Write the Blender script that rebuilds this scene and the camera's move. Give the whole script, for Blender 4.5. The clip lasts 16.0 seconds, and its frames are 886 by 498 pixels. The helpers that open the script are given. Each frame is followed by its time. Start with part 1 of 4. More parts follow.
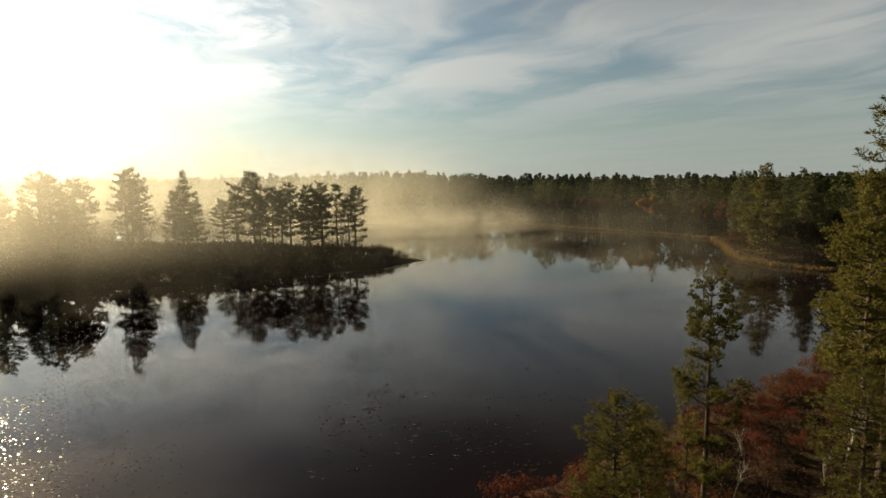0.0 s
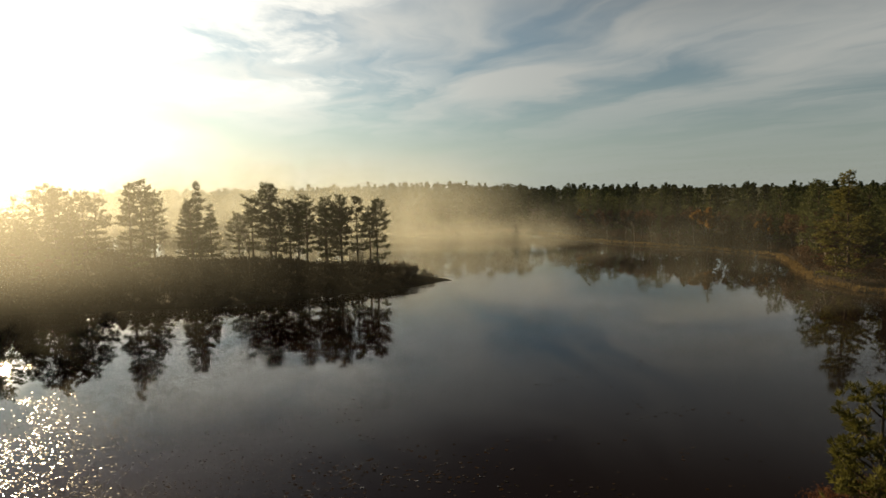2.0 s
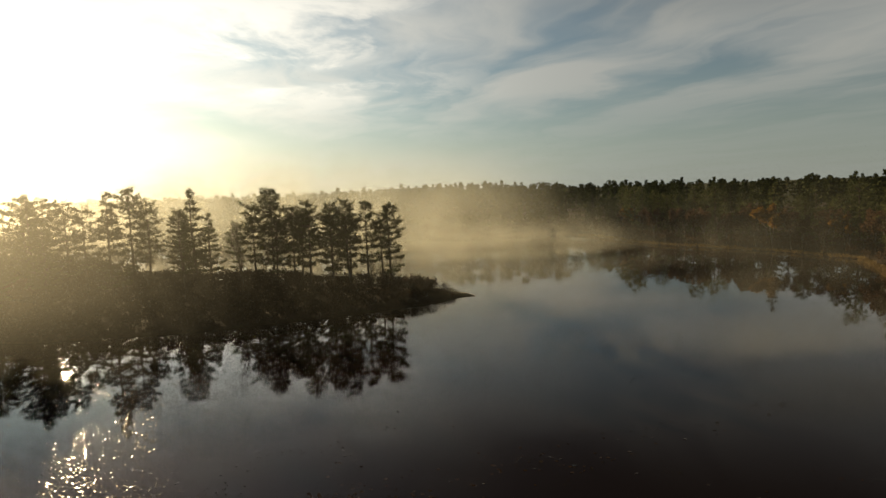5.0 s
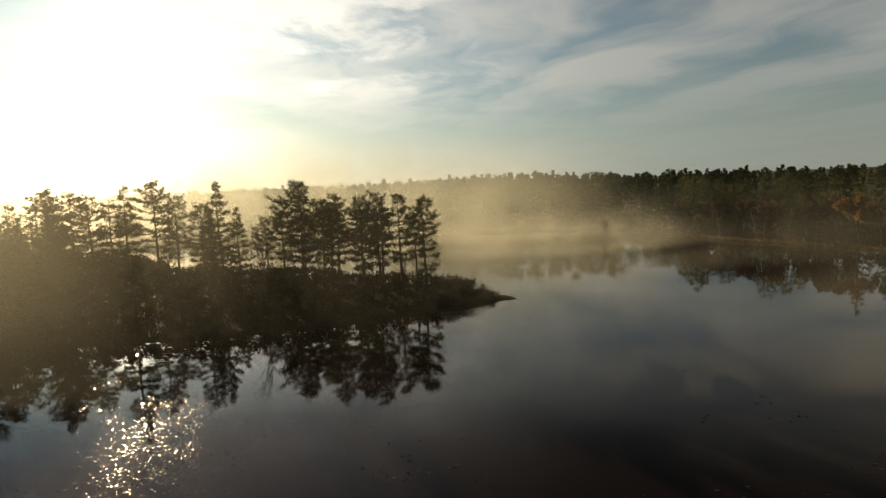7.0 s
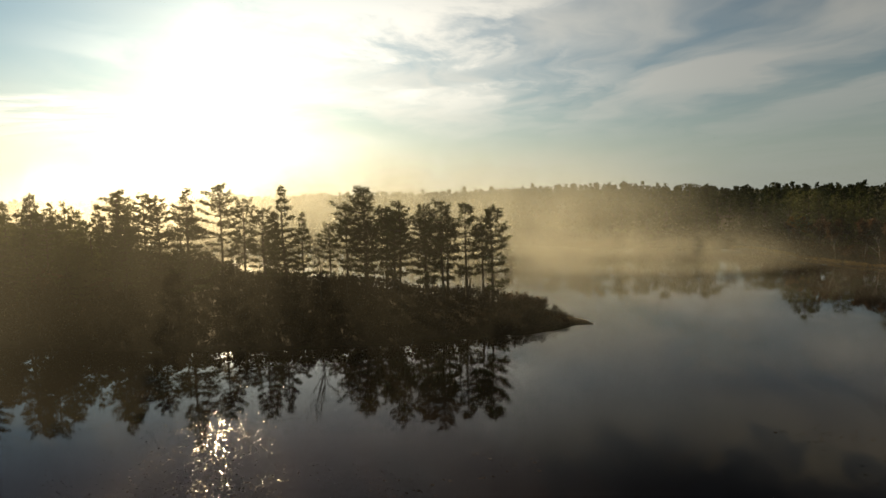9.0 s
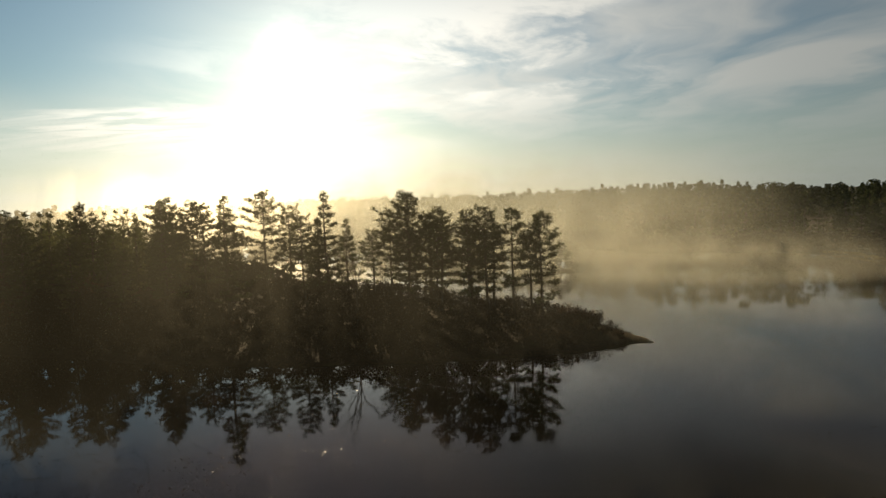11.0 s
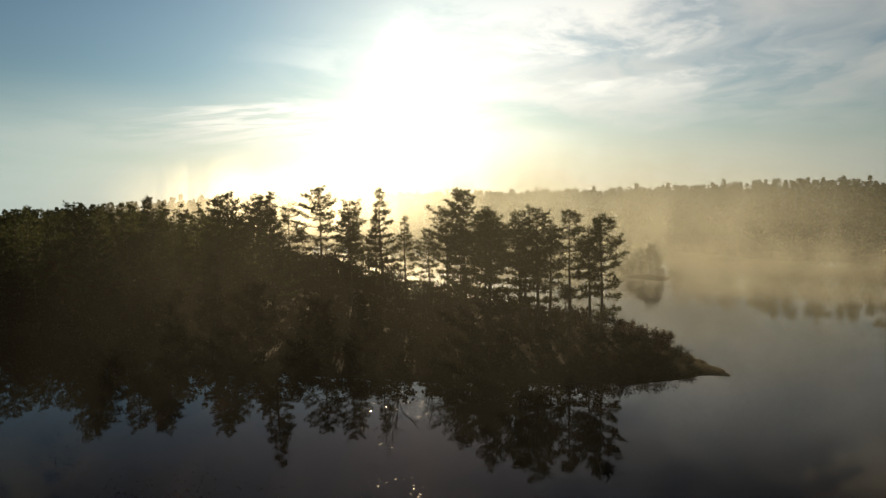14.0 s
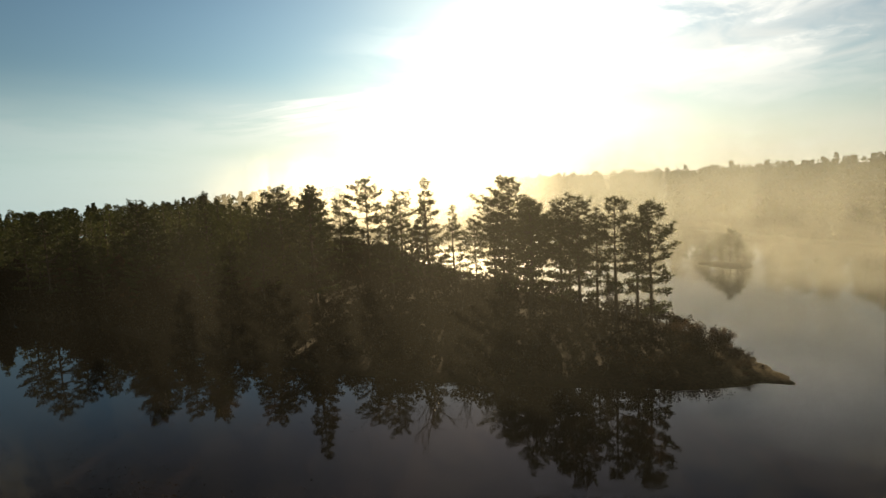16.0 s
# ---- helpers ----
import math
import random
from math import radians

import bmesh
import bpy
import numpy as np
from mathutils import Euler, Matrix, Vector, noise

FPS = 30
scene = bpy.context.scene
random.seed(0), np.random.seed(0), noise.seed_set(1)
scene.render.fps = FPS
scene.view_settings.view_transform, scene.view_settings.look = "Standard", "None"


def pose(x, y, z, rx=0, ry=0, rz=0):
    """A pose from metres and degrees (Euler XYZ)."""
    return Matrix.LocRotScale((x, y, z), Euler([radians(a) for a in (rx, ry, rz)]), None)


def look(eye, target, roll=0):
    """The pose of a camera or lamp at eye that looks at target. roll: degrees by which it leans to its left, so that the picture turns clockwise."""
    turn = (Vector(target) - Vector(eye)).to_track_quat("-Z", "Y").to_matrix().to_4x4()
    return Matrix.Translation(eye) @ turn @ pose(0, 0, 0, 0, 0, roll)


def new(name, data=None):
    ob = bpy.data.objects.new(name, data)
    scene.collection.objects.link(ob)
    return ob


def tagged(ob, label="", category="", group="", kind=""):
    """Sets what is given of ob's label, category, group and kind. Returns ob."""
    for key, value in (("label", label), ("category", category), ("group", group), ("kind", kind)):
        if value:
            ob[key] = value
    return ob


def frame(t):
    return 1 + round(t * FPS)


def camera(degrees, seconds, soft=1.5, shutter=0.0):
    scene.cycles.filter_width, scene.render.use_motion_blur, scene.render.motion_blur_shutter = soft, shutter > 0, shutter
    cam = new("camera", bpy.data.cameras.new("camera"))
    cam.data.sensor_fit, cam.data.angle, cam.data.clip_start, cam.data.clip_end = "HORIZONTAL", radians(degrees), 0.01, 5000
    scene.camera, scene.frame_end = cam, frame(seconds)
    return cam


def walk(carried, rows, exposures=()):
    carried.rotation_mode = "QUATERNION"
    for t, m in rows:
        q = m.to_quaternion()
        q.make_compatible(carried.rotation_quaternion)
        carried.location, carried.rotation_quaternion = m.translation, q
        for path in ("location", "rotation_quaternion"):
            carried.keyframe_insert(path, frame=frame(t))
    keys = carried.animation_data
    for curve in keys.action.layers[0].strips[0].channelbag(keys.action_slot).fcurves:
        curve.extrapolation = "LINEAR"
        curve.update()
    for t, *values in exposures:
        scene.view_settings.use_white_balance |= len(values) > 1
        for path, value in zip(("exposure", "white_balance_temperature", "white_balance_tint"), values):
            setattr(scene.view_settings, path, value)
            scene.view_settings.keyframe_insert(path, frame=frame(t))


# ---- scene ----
cam = camera(74.0, 16.0, soft=1.6)
PATH = [
    (0, (0.582, -3.296, 15.523), (0.573, -1.311, 15.285), -0.6),
    (0.5, (1.195, -0.549, 15.546), (1.148, 1.437, 15.312), -0.4),
    (1, (1.818, 2.147, 15.577), (1.736, 4.132, 15.35), -0.6),
    (1.5, (2.424, 4.759, 15.608), (2.307, 6.744, 15.39), -0.8),
    (2, (3.003, 7.254, 15.629), (2.846, 9.237, 15.428), -0.8),
    (2.5, (3.449, 9.698, 15.64), (3.258, 11.679, 15.443), -0.9),
    (3, (3.798, 12.079, 15.651), (3.581, 14.057, 15.454), -1.3),
    (3.5, (4.074, 14.386, 15.662), (3.838, 16.361, 15.457), -1.9),
    (4, (4.28, 16.611, 15.678), (4.034, 18.586, 15.479), -2.3),
    (6.5, (4.956, 27.353, 15.874), (4.546, 29.3, 15.672), -2.0),
    (7, (5.007, 29.371, 15.891), (4.549, 31.305, 15.67), -2.5),
    (7.5, (4.993, 31.258, 15.905), (4.481, 33.18, 15.693), -2.1),
    (8, (4.963, 33.019, 15.918), (4.385, 34.923, 15.713), -1.9),
    (8.5, (4.977, 34.67, 15.932), (4.331, 36.551, 15.722), -1.9),
    (9, (5.092, 36.25, 15.949), (4.368, 38.105, 15.763), -1.2),
    (11.5, (6.324, 43.941, 16.308), (5.331, 45.67, 16.146), -2.0),
    (12, (6.708, 45.466, 16.394), (5.657, 47.162, 16.250), -1.8),
    (12.5, (7.194, 47.005, 16.482), (6.099, 48.673, 16.340), -2.0),
    (13, (7.746, 48.563, 16.580), (6.598, 50.196, 16.437), -2.0),
    (13.5, (8.326, 50.14, 16.681), (7.13, 51.736, 16.512), -0.5),
    (14, (8.919, 51.705, 16.784), (7.666, 53.254, 16.595), -1.1),
    (14.5, (9.502, 53.26, 16.882), (8.188, 54.759, 16.697), -0.8),
    (15, (10.061, 54.827, 16.956), (8.685, 56.268, 16.760), -1.2),
    (15.5, (10.605, 56.412, 17.023), (9.176, 57.796, 16.796), -2.4),
    (16, (11.151, 58.001, 17.083), (9.678, 59.338, 16.853), -2.8),
]
walk(cam, [(t, look(eye, target, roll)) for t, eye, target, roll in PATH], exposures=[(0, 0.86, 7000, 10), (3.5, 0.49, 7250, 10), (8, 0.43, 7350, 10), (12.5, 0.28, 7000, 10), (14, 0.30, 7000, 10), (15, 0.42, 7000, 10), (16, 0.68, 7000, 10)])

# ---- sky and sun ----
SUN_AZ, SUN_EL = radians(-42.0), radians(13.5)
sun_way = Vector((math.sin(SUN_AZ) * math.cos(SUN_EL), math.cos(SUN_AZ) * math.cos(SUN_EL), math.sin(SUN_EL)))
sun = new("sun", bpy.data.lights.new("sun", "SUN"))
sun.data.energy, sun.data.angle, sun.data.color = 5.0, radians(0.6), (1.0, 0.79, 0.50)
sun.matrix_world = look(sun_way * 900, (0, 0, 0))


class Graph:
    """Short hand for building a node tree."""

    def __init__(self, tree):
        self.tree = tree
        tree.nodes.clear()

    def node(self, kind):
        return self.tree.nodes.new(kind)

    def put(self, socket, value):
        if isinstance(value, bpy.types.NodeSocket):
            self.tree.links.new(value, socket)
        elif value is not None:
            socket.default_value = value

    def math(self, op, a, b=None, c=None, clamp=False):
        n = self.node("ShaderNodeMath")
        n.operation, n.use_clamp = op, clamp
        for s, v in zip(n.inputs, (a, b, c)):
            self.put(s, v)
        return n.outputs[0]

    def vec(self, op, a, b=None):
        n = self.node("ShaderNodeVectorMath")
        n.operation = op
        self.put(n.inputs[0], a)
        self.put(n.inputs[1], b)
        return n.outputs["Value"] if op in ("DOT_PRODUCT", "LENGTH") else n.outputs[0]

    def scaled(self, a, k):
        n = self.node("ShaderNodeVectorMath")
        n.operation = "SCALE"
        self.put(n.inputs[0], a)
        self.put(n.inputs["Scale"], k)
        return n.outputs[0]

    def split(self, v):
        n = self.node("ShaderNodeSeparateXYZ")
        self.put(n.inputs[0], v)
        return n.outputs

    def join(self, x, y, z):
        n = self.node("ShaderNodeCombineXYZ")
        for s, v in zip(n.inputs, (x, y, z)):
            self.put(s, v)
        return n.outputs[0]

    def step(self, v, lo, hi, a=0.0, b=1.0):
        n = self.node("ShaderNodeMapRange")
        n.interpolation_type = "SMOOTHSTEP"
        for s, x in zip(n.inputs, (v, lo, hi, a, b)):
            self.put(s, x)
        return n.outputs[0]

    def noise(self, v, scale, detail=4.0, rough=0.55, twist=0.0):
        n = self.node("ShaderNodeTexNoise")
        self.put(n.inputs["Vector"], v)
        for key, x in (("Scale", scale), ("Detail", detail), ("Roughness", rough), ("Distortion", twist)):
            n.inputs[key].default_value = x
        return n.outputs[0]

    def mix(self, f, a, b, mode="MIX"):
        n = self.node("ShaderNodeMix")
        n.data_type, n.blend_type = "RGBA", mode
        self.put(n.inputs[0], f)
        for s, v in ((n.inputs[6], a), (n.inputs[7], b)):
            self.put(s, (*v, 1.0) if isinstance(v, tuple) and len(v) == 3 else v)
        return n.outputs[2]


world = bpy.data.worlds.new("sky")
scene.world = world
world.use_nodes = True
g = Graph(world.node_tree)
way = g.node("ShaderNodeTexCoord").outputs["Generated"]
sky = g.node("ShaderNodeTexSky")
sky.sky_type = "NISHITA"
sky.sun_disc, sky.sun_elevation, sky.sun_rotation = False, SUN_EL, SUN_AZ
sky.air_density, sky.dust_density, sky.ozone_density = 1.0, 0.25, 1.0
dx, dy, dz = g.split(way)
up = g.math("MAXIMUM", dz, 0.0)
near = g.math("MAXIMUM", g.vec("DOT_PRODUCT", way, tuple(sun_way)), 0.0)
broad = g.math("POWER", near, 7.0)
aside = g.math("SUBTRACT", g.math("MULTIPLY", dx, math.cos(SUN_AZ)), g.math("MULTIPLY", dy, math.sin(SUN_AZ)))
averted = g.math("SUBTRACT", 1.0, g.math("MULTIPLY", g.step(aside, 0.55, 0.98), g.step(dz, 0.20, 0.32, 0.0, 0.5)))
deep = g.math("ADD", up, 0.05)
px, py = g.math("DIVIDE", dx, deep), g.math("DIVIDE", dy, deep)
# thin streaked cloud on a flat deck, drawn out along one wind
turn = radians(-26)
along = g.math("ADD", g.math("MULTIPLY", px, math.sin(turn)), g.math("MULTIPLY", py, math.cos(turn)))
across = g.math("SUBTRACT", g.math("MULTIPLY", px, math.cos(turn)), g.math("MULTIPLY", py, math.sin(turn)))
warp = g.noise(g.join(px, py, 1.7), 0.7, 4.0, 0.5)
bent = g.math("ADD", across, g.math("MULTIPLY", warp, 1.6))
streak = g.noise(g.join(g.math("MULTIPLY", bent, 1.15), g.math("MULTIPLY", along, 0.46), 3.1), 1.0, 6.0, 0.52, 0.35)
wide = g.noise(g.join(px, py, 8.7), 0.42, 3.0, 0.5, 0.4)
cover = g.math("ADD", g.math("MULTIPLY", streak, 0.72), g.math("MULTIPLY", wide, 0.42))
cover = g.step(cover, 0.43, 0.69)
curl = g.noise(g.join(g.math("ADD", px, g.math("MULTIPLY", warp, 1.1)), g.math("MULTIPLY", g.math("SUBTRACT", py, g.math("MULTIPLY", warp, 0.8)), 0.8), 5.5), 0.95, 7.0, 0.60, 0.2)
curl = g.math("MULTIPLY", g.step(curl, 0.42, 0.64), g.math("MULTIPLY", g.step(near, 0.72, 0.90), g.step(dz, 0.10, 0.17)))
cover = g.math("MAXIMUM", g.math("MULTIPLY", cover, 0.92), curl)
far_off = g.step(g.math("SQRT", g.math("ADD", g.math("MULTIPLY", px, px), g.math("MULTIPLY", py, py))), 4.2, 7.5, 0.0, 0.75)
deck = g.step(g.math("ADD", py, g.math("MULTIPLY", px, 0.26)), 0.9, 2.9)
deck = g.math("MAXIMUM", deck, far_off)
cloud = g.math("MULTIPLY", g.math("MULTIPLY", g.math("MULTIPLY_ADD", cover, 0.80, 0.20), deck), g.math("MULTIPLY", g.step(dz, 0.06, 0.17, 0.4, 1.0), g.step(dz, 0.30, 0.52, 1.0, 0.8)))
# low wisps that trail away to the left of the sun
wave = g.noise(g.join(g.math("MULTIPLY", aside, 7.0), g.math("MULTIPLY", dz, 26.0), 0.4), 1.0, 3.0, 0.5)
crest = g.math("ADD", g.math("MULTIPLY_ADD", aside, 0.06, 0.165), g.math("MULTIPLY_ADD", wave, 0.035, -0.018))
combed = g.noise(g.join(g.math("MULTIPLY", aside, 5.0), g.math("SUBTRACT", g.math("MULTIPLY", dz, 62.0), g.math("MULTIPLY", aside, 6.0)), 5.2), 1.0, 6.0, 0.6, 0.6)
wisp = g.math("MULTIPLY", g.step(g.math("SUBTRACT", dz, crest), -0.018, 0.004, 1.0, 0.0), g.math("MULTIPLY", g.step(dz, 0.04, 0.10), g.step(aside, -0.58, -0.22)))
wisp = g.math("MULTIPLY", wisp, g.math("MULTIPLY", g.step(combed, 0.36, 0.62), g.step(aside, 0.05, 0.25, 1.0, 0.0)))
cloud = g.math("MAXIMUM", cloud, g.math("MULTIPLY", wisp, 0.95))
# light scattered forward round the sun by thin cloud, and by the moist air below it
flat = Vector((sun_way.x, sun_way.y, 0)).normalized()
level = g.math("DIVIDE", g.math("ADD", g.math("MULTIPLY", dx, flat.x), g.math("MULTIPLY", dy, flat.y)), g.math("SQRT", g.math("SUBTRACT", 1.0001, g.math("MULTIPLY", dz, dz))))
under = g.math("MULTIPLY", g.math("POWER", g.math("MAXIMUM", level, 0.0), g.step(dz, 0.07, 0.24, 44.0, 520.0)), g.step(dz, 0.13, 0.245, 1.0, 0.0))
core = g.math("POWER", near, 4200.0)
ring = g.math("POWER", near, 480.0)
halo = g.math("POWER", near, 45.0)
air = g.scaled(g.scaled(g.mix(1.0, sky.outputs[0], g.mix(g.step(dz, 0.28, 0.42), (0.76, 1.0, 1.12), (1.12, 0.95, 0.94)), "MULTIPLY"), 0.058), g.math("MULTIPLY", g.step(dz, 0.25, 0.46, 1.0, g.math("MULTIPLY_ADD", broad, 1.0, 0.14)), g.math("MULTIPLY_ADD", broad, 0.55, 0.52)))
lit = g.math("ADD", g.math("ADD", 0.295, g.math("MULTIPLY", broad, 0.62)), g.math("MULTIPLY", halo, 0.06))
lit = g.math("ADD", lit, g.math("MULTIPLY", g.math("MULTIPLY", g.math("MAXIMUM", far_off, wisp), broad), 0.44))
lit = g.math("ADD", lit, g.math("MULTIPLY", g.math("MULTIPLY", curl, broad), 0.30))
lit = g.math("MULTIPLY", lit, g.step(dz, 0.30, 0.50, 1.0, g.math("MULTIPLY_ADD", broad, 1.6, 0.16, clamp=True)))
lit = g.math("MULTIPLY", lit, averted)
white = g.scaled(g.mix(g.math("MULTIPLY", broad, 1.5, clamp=True), (0.93, 0.98, 0.98), (1.0, 0.99, 0.93)), lit)
body = g.mix(g.math("MULTIPLY", cloud, 0.88), air, white)
damp = g.step(dz, 0.0, 0.20, 0.80, 0.0)
clear = g.step(aside, -0.55, -0.08, 1.0, 0.0)
low = g.math("ADD", g.math("SUBTRACT", g.math("MULTIPLY_ADD", clear, 0.09, 0.285), g.step(aside, 0.45, 1.0, 0.0, 0.07)), g.math("MULTIPLY", broad, 0.42))
body = g.mix(damp, body, g.scaled(g.mix(g.math("MULTIPLY", broad, 1.3, clamp=True), g.mix(clear, (0.86, 1.0, 1.01), (0.70, 1.0, 1.10)), (1.0, 0.98, 0.84)), low))
glow = g.math("ADD", g.math("MULTIPLY", core, 5.0), g.math("ADD", g.math("MULTIPLY", ring, 0.13), g.math("MULTIPLY", halo, 0.03)))
glow = g.math("ADD", glow, g.math("MULTIPLY", under, 0.40))
body = g.vec("ADD", body, g.scaled(g.join(1.0, 0.95, 0.78), glow))
back = g.node("ShaderNodeBackground")
g.put(back.inputs["Color"], body)
back.inputs["Strength"].default_value = 1.0
g.put(g.node("ShaderNodeOutputWorld").inputs["Surface"], back.outputs[0])

# ---- materials ----


def material(name):
    m = bpy.data.materials.new(name)
    m.use_nodes = True
    return m, Graph(m.node_tree)


def finish(g, colour, rough=0.7, bump=None, depth=0.02, spec=0.3, sheer=None, ior=None):
    n = g.node("ShaderNodeBsdfPrincipled")
    g.put(n.inputs["Base Color"], colour)
    g.put(n.inputs["Roughness"], rough)
    n.inputs["Specular IOR Level"].default_value = spec
    if ior:
        n.inputs["IOR"].default_value = ior
    if bump is not None:
        b = g.node("ShaderNodeBump")
        b.inputs["Distance"].default_value = depth
        g.put(b.inputs["Height"], bump)
        g.put(n.inputs["Normal"], b.outputs[0])
    out = n.outputs[0]
    if sheer:
        t = g.node("ShaderNodeBsdfTranslucent")
        g.put(t.inputs[0], colour)
        mx = g.node("ShaderNodeMixShader")
        mx.inputs[0].default_value = sheer
        g.put(mx.inputs[1], out)
        g.put(mx.inputs[2], t.outputs[0])
        out = mx.outputs[0]
    g.put(g.node("ShaderNodeOutputMaterial").inputs["Surface"], out)


def leafy(name, dark, light, rough=0.75, sheer=0.25, spec=0.06):
    """Foliage whose colour wanders from plant to plant and from tuft to tuft."""
    m, g = material(name)
    info = g.node("ShaderNodeObjectInfo").outputs["Random"]
    isle = g.node("ShaderNodeNewGeometry").outputs["Random Per Island"]
    place = g.node("ShaderNodeNewGeometry").outputs["Position"]
    f = g.math("ADD", g.math("MULTIPLY", info, 0.35), g.math("MULTIPLY", isle, 0.35))
    f = g.math("ADD", f, g.math("MULTIPLY", g.noise(place, 0.55, 3.0), 0.5))
    finish(g, g.mix(g.step(f, 0.3, 0.95), dark, light), rough, spec=spec, sheer=sheer)
    return m


def barky(name, dark, light):
    m, g = material(name)
    place = g.node("ShaderNodeTexCoord").outputs["Object"]
    x, y, z = g.split(place)
    grain = g.noise(g.join(x, y, g.math("MULTIPLY", z, 0.25)), 14.0, 5.0, 0.65)
    patch = g.noise(place, 1.3, 2.0)
    f = g.step(g.math("ADD", g.math("MULTIPLY", grain, 0.7), g.math("MULTIPLY", patch, 0.4)), 0.35, 0.75)
    finish(g, g.mix(f, dark, light), 0.9, grain, 0.03, 0.1)
    return m


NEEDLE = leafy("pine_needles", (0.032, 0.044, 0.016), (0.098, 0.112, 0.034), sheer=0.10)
# Pine needles made lighter and yellower: warm sunlight put into their colour.
NEEDLE_LIT = leafy("sunlit_pine_needles", (0.060, 0.062, 0.018), (0.155, 0.142, 0.040), sheer=0.4)
# A lightened needle green, with the far shore's sunlight mixed into the colour.
NEEDLE_SHORE_LIT = leafy("sunlit_shore_needles", (0.052, 0.064, 0.024), (0.138, 0.148, 0.054), sheer=0.25)
LEAF_GOLD = leafy("golden_leaves", (0.16, 0.085, 0.022), (0.31, 0.175, 0.042), sheer=0.3)
LEAF_RUST = leafy("rust_leaves", (0.052, 0.033, 0.021), (0.125, 0.074, 0.042), 0.85, sheer=0.3, spec=0.05)
LEAF_RED = leafy("crimson_leaves", (0.068, 0.020, 0.013), (0.165, 0.047, 0.026), 0.8, sheer=0.3, spec=0.08)
LEAF_ORANGE = leafy("orange_brown_leaves", (0.085, 0.036, 0.016), (0.20, 0.088, 0.036), 0.8, sheer=0.3, spec=0.08)
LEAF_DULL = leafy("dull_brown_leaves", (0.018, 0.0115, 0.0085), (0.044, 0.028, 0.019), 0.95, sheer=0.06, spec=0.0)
SEDGE = leafy("dry_sedge", (0.13, 0.088, 0.036), (0.25, 0.175, 0.072), sheer=0.2)
BARK = barky("pine_bark", (0.035, 0.027, 0.021), (0.14, 0.105, 0.08))
BARK_PALE = barky("pale_bark", (0.16, 0.14, 0.12), (0.42, 0.39, 0.34))

SOIL, g = material("forest_floor")
place = g.node("ShaderNodeNewGeometry").outputs["Position"]
fine, mid, big = g.noise(place, 3.5, 6.0, 0.7), g.noise(place, 0.35, 4.0), g.noise(place, 0.05, 3.0)
litter = g.mix(g.step(fine, 0.35, 0.7), (0.020, 0.014, 0.010), (0.065, 0.042, 0.025))
litter = g.mix(g.step(mid, 0.5, 0.7), litter, (0.045, 0.038, 0.018))
sand = g.mix(g.step(fine, 0.3, 0.7), (0.08, 0.06, 0.032), (0.20, 0.155, 0.085))
shore = g.step(g.math("ADD", g.vec("LENGTH", g.vec("SUBTRACT", place, (-3.5, 108.4, 0.0))), g.math("MULTIPLY", mid, 4.0)), 6.5, 11.0)
canopy = g.mix(g.step(g.noise(place, 0.11, 4.0), 0.35, 0.7), (0.018, 0.026, 0.010), (0.055, 0.062, 0.022))
wooded = g.step(g.vec("LENGTH", g.vec("SUBTRACT", place, (-60.0, 110.0, 0.0))), 270.0, 360.0)
finish(g, g.mix(wooded, g.mix(shore, sand, litter), canopy), 0.95, fine, 0.08, 0.1)

WATER, g = material("lake_water")
place = g.node("ShaderNodeNewGeometry").outputs["Position"]
x, y, z = g.split(place)
calm = g.step(g.noise(place, 0.018, 3.0, 0.5, 0.5), 0.42, 0.62, 0.25, 1.0)
ripple = g.math("ADD", g.math("ADD", g.noise(place, 1.6, 3.0, 0.5), g.math("MULTIPLY", g.noise(place, 5.5, 2.0, 0.5), 0.35)), g.math("MULTIPLY", g.noise(place, 0.35, 2.0), 0.6))
stain = g.mix(g.noise(place, 0.03, 3.0), (0.0085, 0.0058, 0.0060), (0.0120, 0.0084, 0.0086))
finish(g, stain, 0.012, g.math("MULTIPLY", ripple, calm), 0.0016, 0.5, ior=1.333)

PAD, g = material("floating_leaf")
isle = g.node("ShaderNodeNewGeometry").outputs["Random Per Island"]
finish(g, g.mix(isle, (0.016, 0.014, 0.008), (0.045, 0.028, 0.015)), 0.17, spec=0.16)

# ---- lie of the land ----
LAKE = [(-90, -45), (-32, -14), (-9, 11), (3, 23), (6.6, 25), (15.6, 31.8), (20.6, 36), (26.5, 40), (31.5, 44.5), (38.5, 50.5), (49, 57), (63, 66),
        (72, 76), (69, 88), (61, 91.5), (56.5, 97), (56, 107), (59, 118), (63.5, 132), (66, 141), (61.5, 150), (52, 162.5), (38.5, 175), (31.5, 190), (26, 206),
        (12, 212), (-5, 207), (-20, 204), (-38, 214), (-70, 226), (-115, 230), (-175, 215), (-225, 180), (-262, 120), (-255, 40), (-200, -35)]
SPIT = [(-3.5, 108.4), (-7.0, 105.0), (-9.6, 101.0), (-14, 98), (-21, 92.6), (-29, 88), (-38, 84.5), (-49, 81), (-60, 78.5), (-74, 76),
        (-92, 69), (-118, 57), (-160, 38), (-270, 15), (-290, 190), (-225, 172), (-165, 160), (-120, 143), (-90, 135), (-70, 129), (-55, 127),
        (-42, 125), (-30, 122), (-20, 119), (-12, 116.0), (-7.2, 111.6)]
ISLET = [(-34, 160.5), (-29, 160), (-26.5, 162), (-27.5, 165), (-31, 167), (-35.5, 165.5), (-36, 162)]


